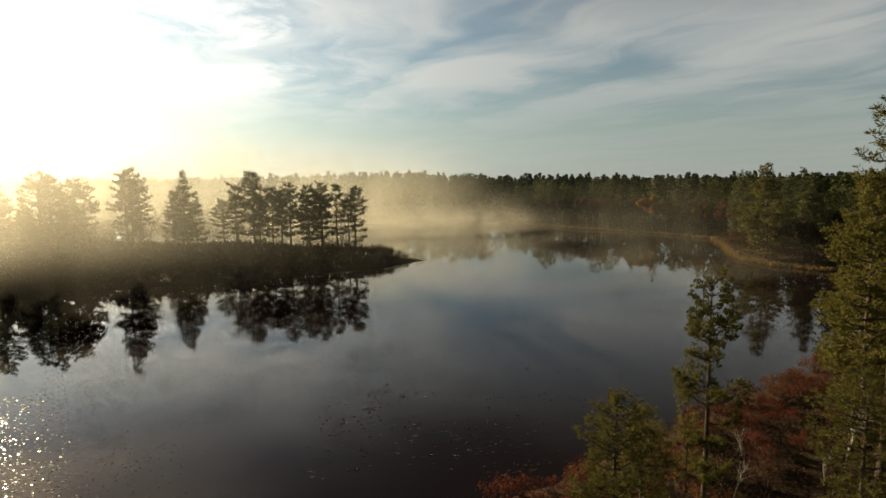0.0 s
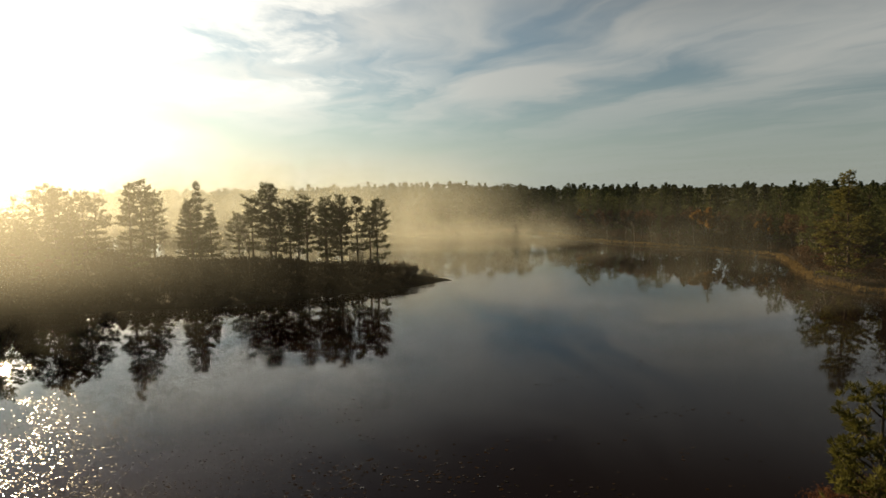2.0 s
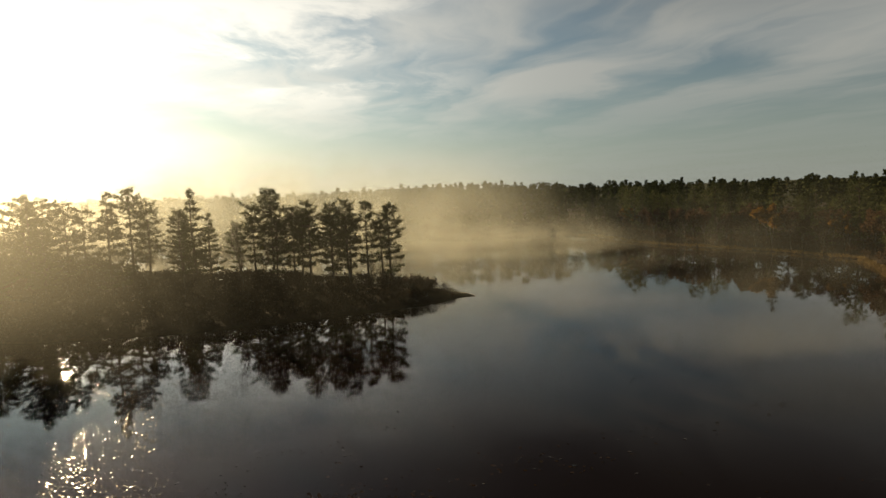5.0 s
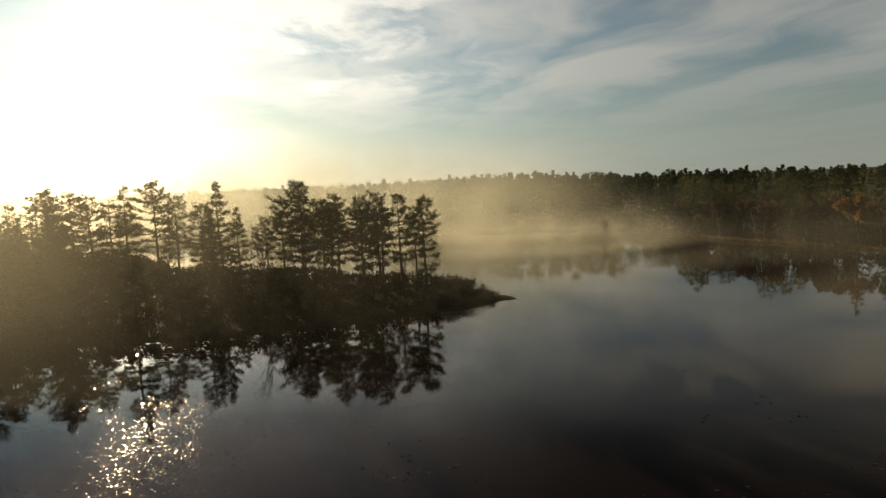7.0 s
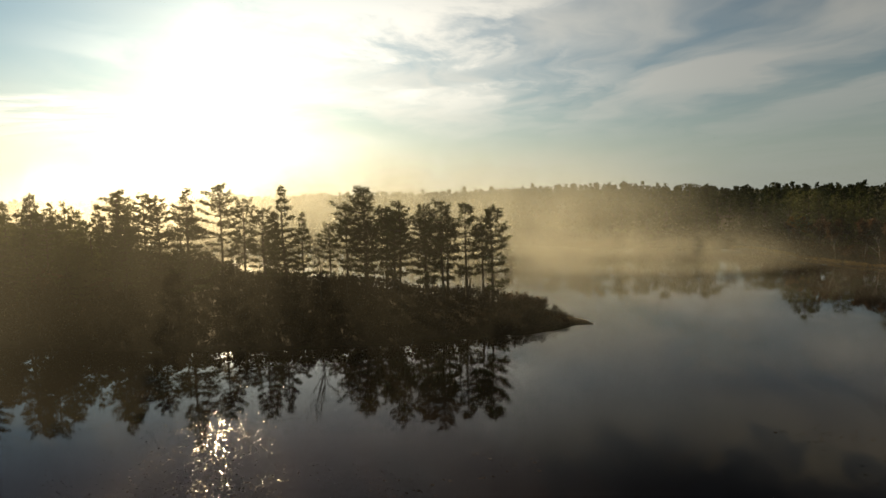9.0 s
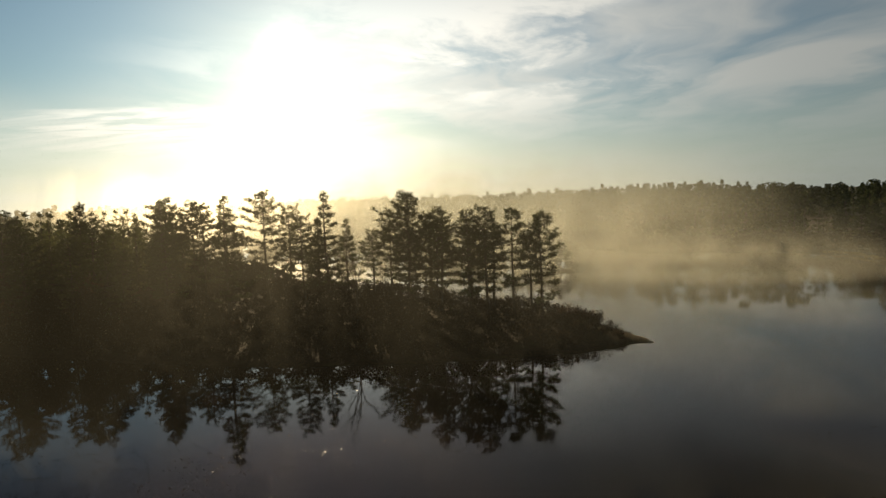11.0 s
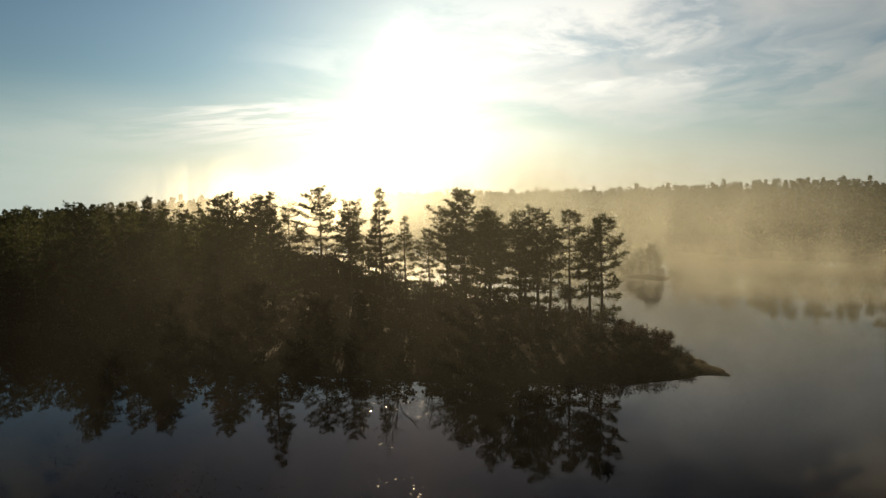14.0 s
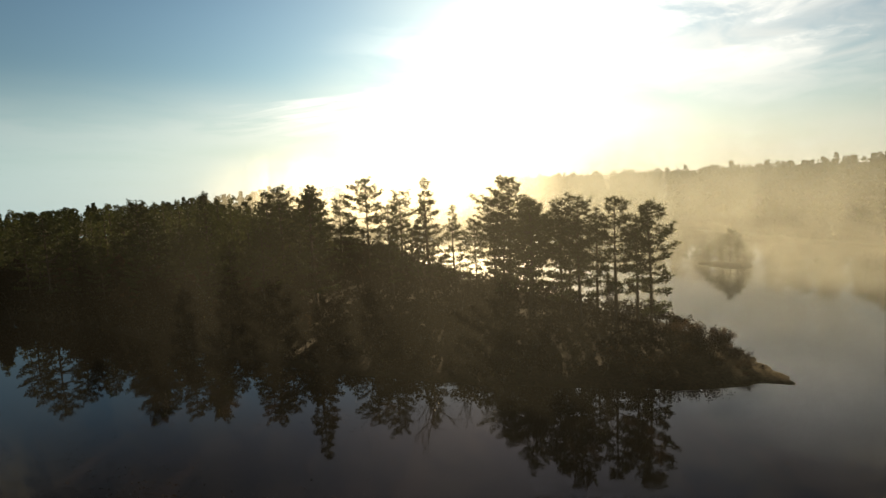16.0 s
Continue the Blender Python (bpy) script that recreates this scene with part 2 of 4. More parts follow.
def inside(poly, P):
    """Signed distance to a closed outline, positive inside."""
    best = np.full(len(P), 1e9)
    odd = np.zeros(len(P), bool)
    for (ax, ay), (bx, by) in zip(poly, poly[1:] + poly[:1]):
        ex, ey = bx - ax, by - ay
        k = np.clip(((P[:, 0] - ax) * ex + (P[:, 1] - ay) * ey) / (ex * ex + ey * ey), 0, 1)
        best = np.minimum(best, np.hypot(P[:, 0] - ax - k * ex, P[:, 1] - ay - k * ey))
        if ay != by:
            odd ^= ((ay > P[:, 1]) != (by > P[:, 1])) & (P[:, 0] < ex * (P[:, 1] - ay) / ey + ax)
    return np.where(odd, best, -best)


def wobble(P, scale, seed):
    r = np.random.RandomState(seed)
    out = np.zeros(len(P))
    for i in range(5):
        a, ph, k = r.uniform(0, 6.28), r.uniform(0, 6.28), scale * 1.7 ** i
        out += np.sin((P[:, 0] * math.cos(a) + P[:, 1] * math.sin(a)) * k + ph) / 1.5 ** i
    return out / 2.4


def inland(P):
    """Metres from the water's edge, positive on land."""
    P = np.asarray(P, float).reshape(-1, 2)
    Q = P + 0.8 * np.stack([wobble(P, 0.25, 3), wobble(P, 0.25, 4)], 1)
    return np.maximum(np.maximum(-inside(LAKE, Q), inside(SPIT, Q)), inside(ISLET, Q))


def height(P):
    P = np.asarray(P, float).reshape(-1, 2)
    d = inland(P)
    rise = 0.12 + 1.5 * (1 - np.exp(-np.maximum(d, 0) / 9)) + 0.02 * np.clip(d - 25, 0, 60)
    az, far = np.degrees(np.arctan2(P[:, 0] - 5, P[:, 1] - 25)), np.hypot(P[:, 0] - 5, P[:, 1] - 25)
    k = np.clip((far - 300) / 230, 0, 1)
    rise = rise + (5.5 * np.exp(-((az + 7) / 8) ** 2) + 1.5 * np.exp(-((az + 24) / 14) ** 2)) * k * k * (3 - 2 * k)
    away = np.clip((-60 - az) / 12, 0, 1) * np.clip((az + 150) / 20, 0, 1)
    rise = rise - 0.032 * np.clip(far - 255, 0, None) * away
    land = rise + 0.22 * wobble(P, 0.4, 7) * np.clip(d / 5, 0, 1)
    return np.where(d > 0, land, np.maximum(d * 0.35, -3.0) - 0.1 + 0.22 * np.exp(np.minimum(d, 0) / 0.4))


def ground_at(x, y):
    return float(height([(x, y)])[0])


def mesh_of(name, V, F, mats, index=None, smooth=False):
    me = bpy.data.meshes.new(name)
    V, F = np.asarray(V, np.float32), np.asarray(F, np.int32)
    me.vertices.add(len(V))
    me.vertices.foreach_set("co", V.ravel())
    k = F.shape[1]
    me.loops.add(F.size)
    me.loops.foreach_set("vertex_index", F.ravel())
    me.polygons.add(len(F))
    me.polygons.foreach_set("loop_start", np.arange(len(F), dtype=np.int32) * k)
    me.polygons.foreach_set("loop_total", np.full(len(F), k, np.int32))
    if index is not None:
        me.polygons.foreach_set("material_index", np.asarray(index, np.int32))
    me.polygons.foreach_set("use_smooth", np.full(len(F), smooth))
    for m in mats:
        me.materials.append(m)
    me.update(calc_edges=True)
    me.validate()
    return me


def spread(lo, hi, step, far):
    """Grid lines, even between lo and hi, ever wider out to far."""
    mid = list(np.arange(lo, hi + step / 2, step))
    out, s = [], step
    p = hi
    while p < far:
        s *= 1.17
        p += s
        out.append(p)
    left, s, p = [], step, lo
    while p > -far:
        s *= 1.17
        p -= s
        left.append(p)
    return np.array(left[::-1] + mid + out)


gx, gy = spread(-130, 90, 1.6, 4200), spread(-30, 240, 1.6, 4200)
X, Y = np.meshgrid(gx, gy)
P = np.stack([X.ravel(), Y.ravel()], 1)
V = np.column_stack([P, height(P)])
nx, ny = len(gx), len(gy)
i0 = (np.arange(ny - 1)[:, None] * nx + np.arange(nx - 1)[None, :]).ravel()
F = np.stack([i0, i0 + 1, i0 + nx + 1, i0 + nx], 1)
ground = new("ground", mesh_of("ground", V, F, [SOIL], smooth=True))
tagged(ground, "brown forest floor with leaf litter and sandy shores", "ground", kind="structure")
water = new("water", mesh_of("water", [(-300, -80, 0), (100, -80, 0), (100, 260, 0), (-300, 260, 0)], [(0, 1, 2, 3)], [WATER]))
tagged(water, "dark, still lake water mirroring sky and trees", "water", kind="structure")

# ---- plants ----


def tube(points, radii, sides=6):
    pts = np.asarray(points, float)
    t = np.gradient(pts, axis=0)
    t /= np.linalg.norm(t, axis=1)[:, None] + 1e-9
    ref = np.where(np.abs(t[:, 2:3]) > 0.9, [[1.0, 0, 0]], [[0, 0, 1.0]])
    u = np.cross(t, ref)
    u /= np.linalg.norm(u, axis=1)[:, None] + 1e-9
    w = np.cross(t, u)
    a = np.arange(sides) / sides * 2 * np.pi
    V = pts[:, None] + np.asarray(radii)[:, None, None] * (np.cos(a)[None, :, None] * u[:, None] + np.sin(a)[None, :, None] * w[:, None])
    n = len(pts)
    i, j = np.meshgrid(np.arange(n - 1), np.arange(sides), indexing="ij")
    k = (j + 1) % sides
    F = np.stack([i * sides + j, i * sides + k, (i + 1) * sides + k, (i + 1) * sides + j], -1).reshape(-1, 4)
    return V.reshape(-1, 3), F


def merge(pieces):
    Vs, Fs, n = [], [], 0
    for V, F in pieces:
        Vs.append(V)
        Fs.append(np.asarray(F) + n)
        n += len(V)
    return np.concatenate(Vs), np.concatenate(Fs)


def brushes(r, centres, outs, blades, length, width, lift=0.35, flat=1.0, sizes=None):
    """Tufts of narrow needle blades: a fan of slim leaves round each twig end, pressed towards the level by flat."""
    C = np.repeat(np.asarray(centres), blades, 0)
    D = np.repeat(np.asarray(outs), blades, 0)
    n = len(C)
    q = r.normal(size=(n, 3))
    q /= np.linalg.norm(q, axis=1)[:, None]
    q *= [1, 1, flat]
    d = D * 0.55 + q * 0.9 + [0, 0, lift * flat]
    d /= np.linalg.norm(d, axis=1)[:, None]
    s = np.cross(d, r.normal(size=(n, 3)))
    s /= np.linalg.norm(s, axis=1)[:, None] + 1e-9
    k = 1.0 if sizes is None else np.repeat(np.asarray(sizes), blades)[:, None]
    L = k * length * r.uniform(0.6, 1.25, (n, 1))
    W = (0.4 + 0.6 * k) * width * r.uniform(0.7, 1.3, (n, 1))
    root = C + q * k * length * 0.45 * r.rand(n, 1)
    V = np.stack([root - s * W * 0.3, root + d * L * 0.55 - s * W * 0.6, root + d * L, root + d * L * 0.5 + s * W * 0.6], 1).reshape(-1, 3)
    F = np.arange(4 * n).reshape(-1, 4)
    return V, F


def pine(seed, H, base, R, shape, gap=1.12, limbs=5.0, tuft=0.36, blades=9, length=0.44, width=0.12, girth=None, sides=7, full=1, taper=0.22, flat=0.42, lean=0.18, thin_out=0.13, rise=0.62):
    """A pine: wavering tapered trunk, whorls of limbs with upturned ends and plates of needle tufts. Returns trunk, branches, crown."""
    r = np.random.RandomState(seed)
    girth = girth or 0.013 * H + 0.03
    ts = np.linspace(0, 1, 12)
    bend = r.normal(0, 0.012 * H, 2)
    ph = r.uniform(0, 6.28, 2)
    sway = np.stack([bend[0] * np.sin(ts * 3.1 + ph[0]) - bend[0] * math.sin(ph[0]), bend[1] * np.sin(ts * 3.7 + ph[1]) - bend[1] * math.sin(ph[1])], 1)
    axis = np.column_stack([sway, ts * H])
    radii = girth * (1 - ts) ** 0.8 + 0.012
    radii[0] *= 1.45
    trunk = tube(axis, radii, sides)

    def at(z):
        return np.array([np.interp(z / H, ts, sway[:, 0]), np.interp(z / H, ts, sway[:, 1]), z])

    wood, cs, ds, ks = [], [], [], []
    z = base * H
    lop = 0.0 if lean > 0.3 else r.uniform(0, 6.28)
    while z < H * 0.985:
        u = (z / H - base) / (1 - base)
        n = max(2, int(round(limbs * (1.0 if u < 0.85 else 0.8) + r.normal(0, 0.7))))
        a0 = r.uniform(0, 6.28)
        vigour = r.uniform(0.62, 1.10)
        for k in range(n):
            if r.rand() < thin_out * (1.9 if u < 0.3 else 1.0):
                continue
            az = a0 + k * 6.283 / n + r.normal(0, 0.3)
            if shape == "spire":
                reach = R * (1 - u) ** 0.85 * (0.72 + 0.28 * min(1, u / 0.15)) + 0.16
            elif shape == "oval":
                reach = R * math.sin(math.pi * (0.17 + 0.80 * u)) ** 0.75 + 0.15
            elif shape == "broad":
                reach = R * (0.45 + 0.60 * math.sin(min(1.0, u * 1.05) * 2.45)) * (1 - u ** 5) ** 0.7 + 0.22
            elif shape == "thin":
                reach = R * (0.42 + 0.58 * math.sin(u * 2.6 + 0.3)) * (1 - u ** 4) ** 0.7 + 0.2
            else:
                reach = R * math.sqrt(max(0.03, 1 - (1.6 * u - 0.6) ** 2 * 0.85)) * (1 - u ** 6) + 0.2
            reach *= (1 + lean * math.cos(az - lop)) * r.uniform(0.62, 1.12) * (vigour if u < 0.9 else 1.0)
            zz = z + r.normal(0, gap * 0.08)
            p0 = at(min(zz, H * 0.99))
            droop = (-0.06 + rise * u ** 2 + r.normal(0, 0.08))
            m = 5 if sides > 5 else 3
            s = np.linspace(0, 1, m)
            az2 = az + r.normal(0, 0.18)
            hx = np.cos(az + (az2 - az) * s) * s * reach
            hy = np.sin(az + (az2 - az) * s) * s * reach
            hz = reach * (droop * s + 0.22 * s ** 2.5)
            path = p0 + np.stack([hx, hy, hz], 1)
            if full:
                thick = (0.014 + 0.018 * reach) * (girth / 0.22) ** 0.5
                wood.append(tube(path, thick * (1 - 0.85 * s) + 0.004, 4 if sides > 5 else 3))
            count = max(3, int(reach / tuft * 2.7))
            for q in range(count):
                f = 0.34 + 0.68 * (q + r.rand()) / count
                f = min(f, 1.02)
                c = np.array([np.interp(f, s, path[:, i]) for i in range(3)])
                side = (1 if q % 2 else -1) * r.uniform(0.1, 0.38) * reach * (1.15 - f * 0.75)
                sd = np.array([-math.sin(az2), math.cos(az2), 0.0])
                fw = np.array([math.cos(az2), math.sin(az2), 0.12])
                e = c + sd * side + fw * abs(side) * 0.45 + [0, 0, r.normal(0.05, 0.10)]
                out = e - c + fw * 0.4
                out = out / (np.linalg.norm(out) + 1e-6)
                if full > 1 and abs(side) > 0.3:
                    wood.append(tube([c, (c + e) / 2 + [0, 0, 0.03], e], [0.016, 0.011, 0.005], 3))
                cs.append(e)
                ds.append(out)
                ks.append(1.0 - taper * u)
        z += gap * (1.0 - 0.6 * u) * r.uniform(0.7, 1.35)
    tip = at(H)
    for k in range(5 if full else 1):
        cs.append(tip + [r.normal(0, 0.06), r.normal(0, 0.06), -0.12 * k if full else -0.9])
        ds.append(np.array([r.normal(0, 0.3), r.normal(0, 0.3), 1.0]))
        ks.append(0.9 - taper)
    if full:
        for k in range(int(5 + base * 14)):
            zz = r.uniform(0.12, max(0.2, base)) * H
            az = r.uniform(0, 6.28)
            p0 = at(zz)
            ln = r.uniform(0.3, 1.1)
            d = np.array([math.cos(az), math.sin(az), r.uniform(-0.3, 0.15)])
            wood.append(tube([p0, p0 + d * ln * 0.6, p0 + d * ln + [0, 0, -0.08]], [0.022, 0.014, 0.004], 3))
    crown = brushes(r, cs, ds, blades, length, width, flat=flat, sizes=ks)
    return trunk, (merge(wood) if wood else None), crown


def branching(seed, H, spreadr, levels=3, leaves=260, leaf=0.16):
    """A broadleaf tree: forked limbs and a loose, gappy crown of small leaves."""
    r = np.random.RandomState(seed)
    wood, ends = [], []

    def grow(p, d, ln, rad, lv):
        n = 4
        pts = [p]
        for i in range(n):
            d = d + r.normal(0, 0.10, 3) + [0, 0, 0.03]
            d = d / np.linalg.norm(d)
            pts.append(pts[-1] + d * ln / n)
        wood.append(tube(pts, np.linspace(rad, rad * 0.55, n + 1), 6 if lv == levels else 4))
        if lv == 0:
            ends.extend(pts[1:])
            return
        for k in range(4 if lv == levels else 3):
            a = r.uniform(0, 6.28)
            side = np.array([math.cos(a), math.sin(a), 0.15]) * spreadr
            nd = d * 0.8 + side * r.uniform(0.4, 0.8)
            at = pts[r.randint(2, n + 1)] if k else pts[-1]
            grow(at, nd / np.linalg.norm(nd), ln * r.uniform(0.5, 0.72), rad * 0.52, lv - 1)

    grow(np.zeros(3), np.array([0.02, 0.03, 1.0]), H * 0.42, 0.011 * H + 0.02, levels)
    E_ = np.array(ends)
    E_ = E_[r.randint(0, len(E_), leaves)] + r.normal(0, 0.22, (leaves, 3))
    crown = brushes(r, E_, r.normal(0, 0.4, (leaves, 3)), 3, leaf * 1.7, leaf, 0.0)
    V = merge(wood)
    k = H / max(V[0][:, 2].max(), crown[0][:, 2].max())
    return (V[0] * k, V[1]), (crown[0] * k, crown[1])


def thicket(seed, H, R, stems=9, leaves=108, leaf=0.17):
    """A shrub: many thin stems from one stool and small leaves on the outer half."""
    r = np.random.RandomState(seed)
    wood, cs, ds = [], [], []
    for i in range(stems):
        a, k = r.uniform(0, 6.28), math.sqrt(r.rand()) * R
        top = np.array([math.cos(a) * k, math.sin(a) * k, H * (1 - 0.45 * (k / R) ** 2) * r.uniform(0.7, 1.05)])
        mid = top * [0.35, 0.35, 0.55] + r.normal(0, 0.06, 3)
        wood.append(tube([np.array([math.cos(a) * 0.08, math.sin(a) * 0.08, -0.1]), mid, top], [0.028, 0.016, 0.005], 3))
        for q in range(2):
            f = r.uniform(0.35, 0.9)
            c = mid + (top - mid) * f
            e = c + r.normal(0, 0.25, 3) * [1, 1, 0.6] + [0, 0, 0.15]
            wood.append(tube([c, e], [0.010, 0.003], 3))
            for w in range(max(1, leaves // (stems * 2))):
                t = r.rand()
                cs.append(c + (e - c) * t + r.normal(0, 0.12, 3))
                d = r.normal(0, 0.5, 3)
                ds.append(d)
    return merge(wood), brushes(r, cs, ds, 1, leaf * 1.7, leaf, 0.1)


def part(name, piece, mat, parent, label=""):
    """One mesh object under a thing."""
    me = piece if isinstance(piece, bpy.types.Mesh) else mesh_of(name, piece[0], piece[1], [mat], smooth=(name in ("trunk", "branchwork")))
    ob = new(name, me)
    ob.parent = parent
    if label:
        ob["label"] = label
    return ob


LAND = []


def plant(kinds, k, x, y, tall, turn=None, name="pine_tree", label="", category="tree", group="", sink=0.12, wide=None):
    """Stand a copy of a kind of plant at a place, scaled to its height."""
    meshes, h0 = kinds[k % len(kinds)]
    ob = new(name)
    for n, me in meshes:
        p = part(n, me, None, ob)
        if n in ("branchwork", "crown", "stemwork", "foliage"):
            p["kind"] = "stuff"
    s = tall / h0
    w = s if wide is None else wide * s
    ob.matrix_basis = Matrix.LocRotScale((x, y, ground_at(x, y) - sink), Euler((0, 0, random.uniform(0, 6.28) if turn is None else turn)), (w, w, s))
    tagged(ob, label, category, group)
    return ob


def pine_kind(seed, H, mat=None, **k):
    trunk, wood, crown = pine(seed, H, **k)
    out = [("trunk", mesh_of("trunk", *trunk, [BARK], smooth=True))]
    if wood:
        out.append(("branchwork", mesh_of("branchwork", *wood, [BARK], smooth=True)))
    out.append(("crown", mesh_of("crown", *crown, [mat or NEEDLE])))
    return out, H


def scattered(name, pieces, places, mats, label, category):
    """Many small plants joined into one object: pieces are (V, F, material index) lists, places are x, y, z, scale, turn, kind."""
    Vs, Fs, Is, n = [], [], [], 0
    for x, y, z, s, a, k in places:
        for V, F, m in pieces[k % len(pieces)]:
            c, q = math.cos(a), math.sin(a)
            W = np.empty_like(V)
            W[:, 0] = (V[:, 0] * c - V[:, 1] * q) * s + x
            W[:, 1] = (V[:, 0] * q + V[:, 1] * c) * s + y
            W[:, 2] = V[:, 2] * s + z
            Vs.append(W)
            Fs.append(F + n)
            Is.append(np.full(len(F), m))
            n += len(V)
    ob = new(name, mesh_of(name, np.concatenate(Vs), np.concatenate(Fs), mats, np.concatenate(Is)))
    return tagged(ob, label, category, kind="stuff")


BRUSH = dict(blades=8, width=0.08, length=0.34, tuft=0.22, gap=1.02, limbs=5.4, flat=0.42, thin_out=0.17, rise=0.42)
SPIRE = [pine_kind(11, 16, base=0.16, R=3.5, shape="spire", **BRUSH), pine_kind(12, 15, base=0.18, R=3.3, shape="spire", **BRUSH), pine_kind(13, 15, base=0.20, R=3.1, shape="spire", **BRUSH)]
OVAL = [pine_kind(21, 15, base=0.24, R=3.3, shape="oval", **BRUSH), pine_kind(22, 15, base=0.28, R=3.0, shape="oval", **BRUSH), pine_kind(23, 14, base=0.24, R=3.2, shape="oval", **BRUSH), pine_kind(24, 14, base=0.30, R=2.8, shape="oval", **BRUSH)]
BROAD = [pine_kind(25, 16, base=0.24, R=4.0, shape="oval", lean=0.28, **dict(BRUSH, gap=1.1)), pine_kind(26, 14, base=0.24, R=3.4, shape="broad", **BRUSH)]
THIN = [pine_kind(31, 13, base=0.30, R=2.5, shape="thin", **BRUSH), pine_kind(32, 13, base=0.26, R=2.5, shape="thin", **BRUSH)]
LEANING = [pine_kind(36, 13, base=0.20, R=2.3, shape="oval", lean=0.5, **dict(BRUSH, thin_out=0.18)), pine_kind(37, 13, base=0.40, R=1.9, shape="thin", **dict(BRUSH, thin_out=0.18))]

# pines of the spit: kind, place, top over the water, turn
SPIT_PINES = [
    (LEANING, 0, -17.0, 110.4, 13.8, -0.2), (LEANING, 1, -18.1, 109.9, 12.6, 2.0), (THIN, 0, -20.3, 109.8, 14.3, 0.7), (OVAL, 3, -22.3, 106.6, 14.5, 2.2),
    (OVAL, 2, -25.2, 107.5, 14.4, 4.4), (THIN, 1, -26.3, 110.4, 12.8, 0.7), (OVAL, 1, -28.4, 106.0, 14.6, 2.9), (OVAL, 3, -31.2, 110.0, 13.2, 5.2),
    (BROAD, 1, -33.6, 112.6, 13.8, 3.3), (OVAL, 2, -35.2, 109.6, 12.2, 1.1), (THIN, 1, -23.8, 111.6, 13.2, 4.6), (BROAD, 0, -37.6, 113.6, 16.6, 1.0), (THIN, 0, -41.6, 115.2, 13.9, 0.2), (OVAL, 3, -43.6, 113.6, 11.4, 1.9),
    (SPIRE, 0, -49.6, 110.7, 17.5, 0.4), (SPIRE, 2, -49.9, 115.6, 13.2, 2.0), (OVAL, 1, -46.2, 101.6, 14.2, 5.0), (SPIRE, 1, -53.4, 112.8, 13.6, 3.7),
    (OVAL, 0, -58.1, 106.5, 17.4, 3.7), (OVAL, 1, -61.1, 114.8, 15.5, 1.2), (SPIRE, 2, -52.5, 94.4, 17.0, 2.4), (SPIRE, 0, -65.0, 95.0, 16.7, 0.1),
    (OVAL, 2, -65.4, 101.8, 16.0, 3.0), (OVAL, 0, -70.6, 99.5, 16.8, 4.1), (SPIRE, 1, -76.0, 90.3, 16.9, 2.7), (OVAL, 2, -79.4, 82.0, 16.1, 0.9),
    (OVAL, 1, -60.2, 91.0, 13.2, 2.2), (OVAL, 3, -70.2, 88.2, 14.6, 5.1), (THIN, 1, -68.0, 108.5, 15.4, 3.4), (OVAL, 0, -89.5, 72.4, 14.4, 1.4), (OVAL, 1, -68.2, 83.8, 12.6, 2.6), (OVAL, 2, -62.8, 85.4, 10.8, 5.0), (OVAL, 0, -73.6, 81.6, 13.0, 0.9), (OVAL, 3, -94.0, 70.6, 13.0, 3.1), (OVAL, 2, -85.0, 74.8, 12.0, 0.3), (OVAL, 0, -73.5, 106.5, 16.4, 5.5),
]
SPIT_LABEL = "tall dark green pine on the wooded spit"
for kinds, k, x, y, top, a in SPIT_PINES:
    plant(kinds, k, x, y, top + 0.4 - ground_at(x, y), a, label=SPIT_LABEL, group="pines of the spit")
LAND += [(p[2], p[3]) for p in SPIT_PINES]


def sow(n, box, test, apart, seed, taken=None):
    """Random places in a box that pass a test and keep their distance."""
    r = np.random.RandomState(seed)
    Q = np.column_stack([r.uniform(box[0], box[1], n), r.uniform(box[2], box[3], n)])
    Q = Q[test(Q)]
    kept = list(taken or [])
    first = len(kept)
    cell = {}
    for p in kept:
        cell.setdefault((int(p[0] // apart), int(p[1] // apart)), []).append(p)
    for q in Q:
        i, j = int(q[0] // apart), int(q[1] // apart)
        if any(math.hypot(q[0] - p[0], q[1] - p[1]) < apart for a in (-1, 0, 1) for b in (-1, 0, 1) for p in cell.get((i + a, j + b), ())):
            continue
        cell.setdefault((i, j), []).append(q)
        kept.append((q[0], q[1]))
    return kept[first:]


# pines of the far shores
MID = [pine_kind(40 + i, 15, NEEDLE_SHORE_LIT, base=b, R=R, shape=s, gap=1.4, limbs=4.2, tuft=0.85, blades=6, length=0.70, width=0.22, sides=5, taper=0.4, flat=0.55) for i, (b, R, s) in enumerate(
    [(0.10, 3.6, "oval"), (0.16, 3.0, "broad"), (0.12, 3.4, "spire"), (0.18, 2.9, "oval"), (0.12, 3.6, "oval")])]


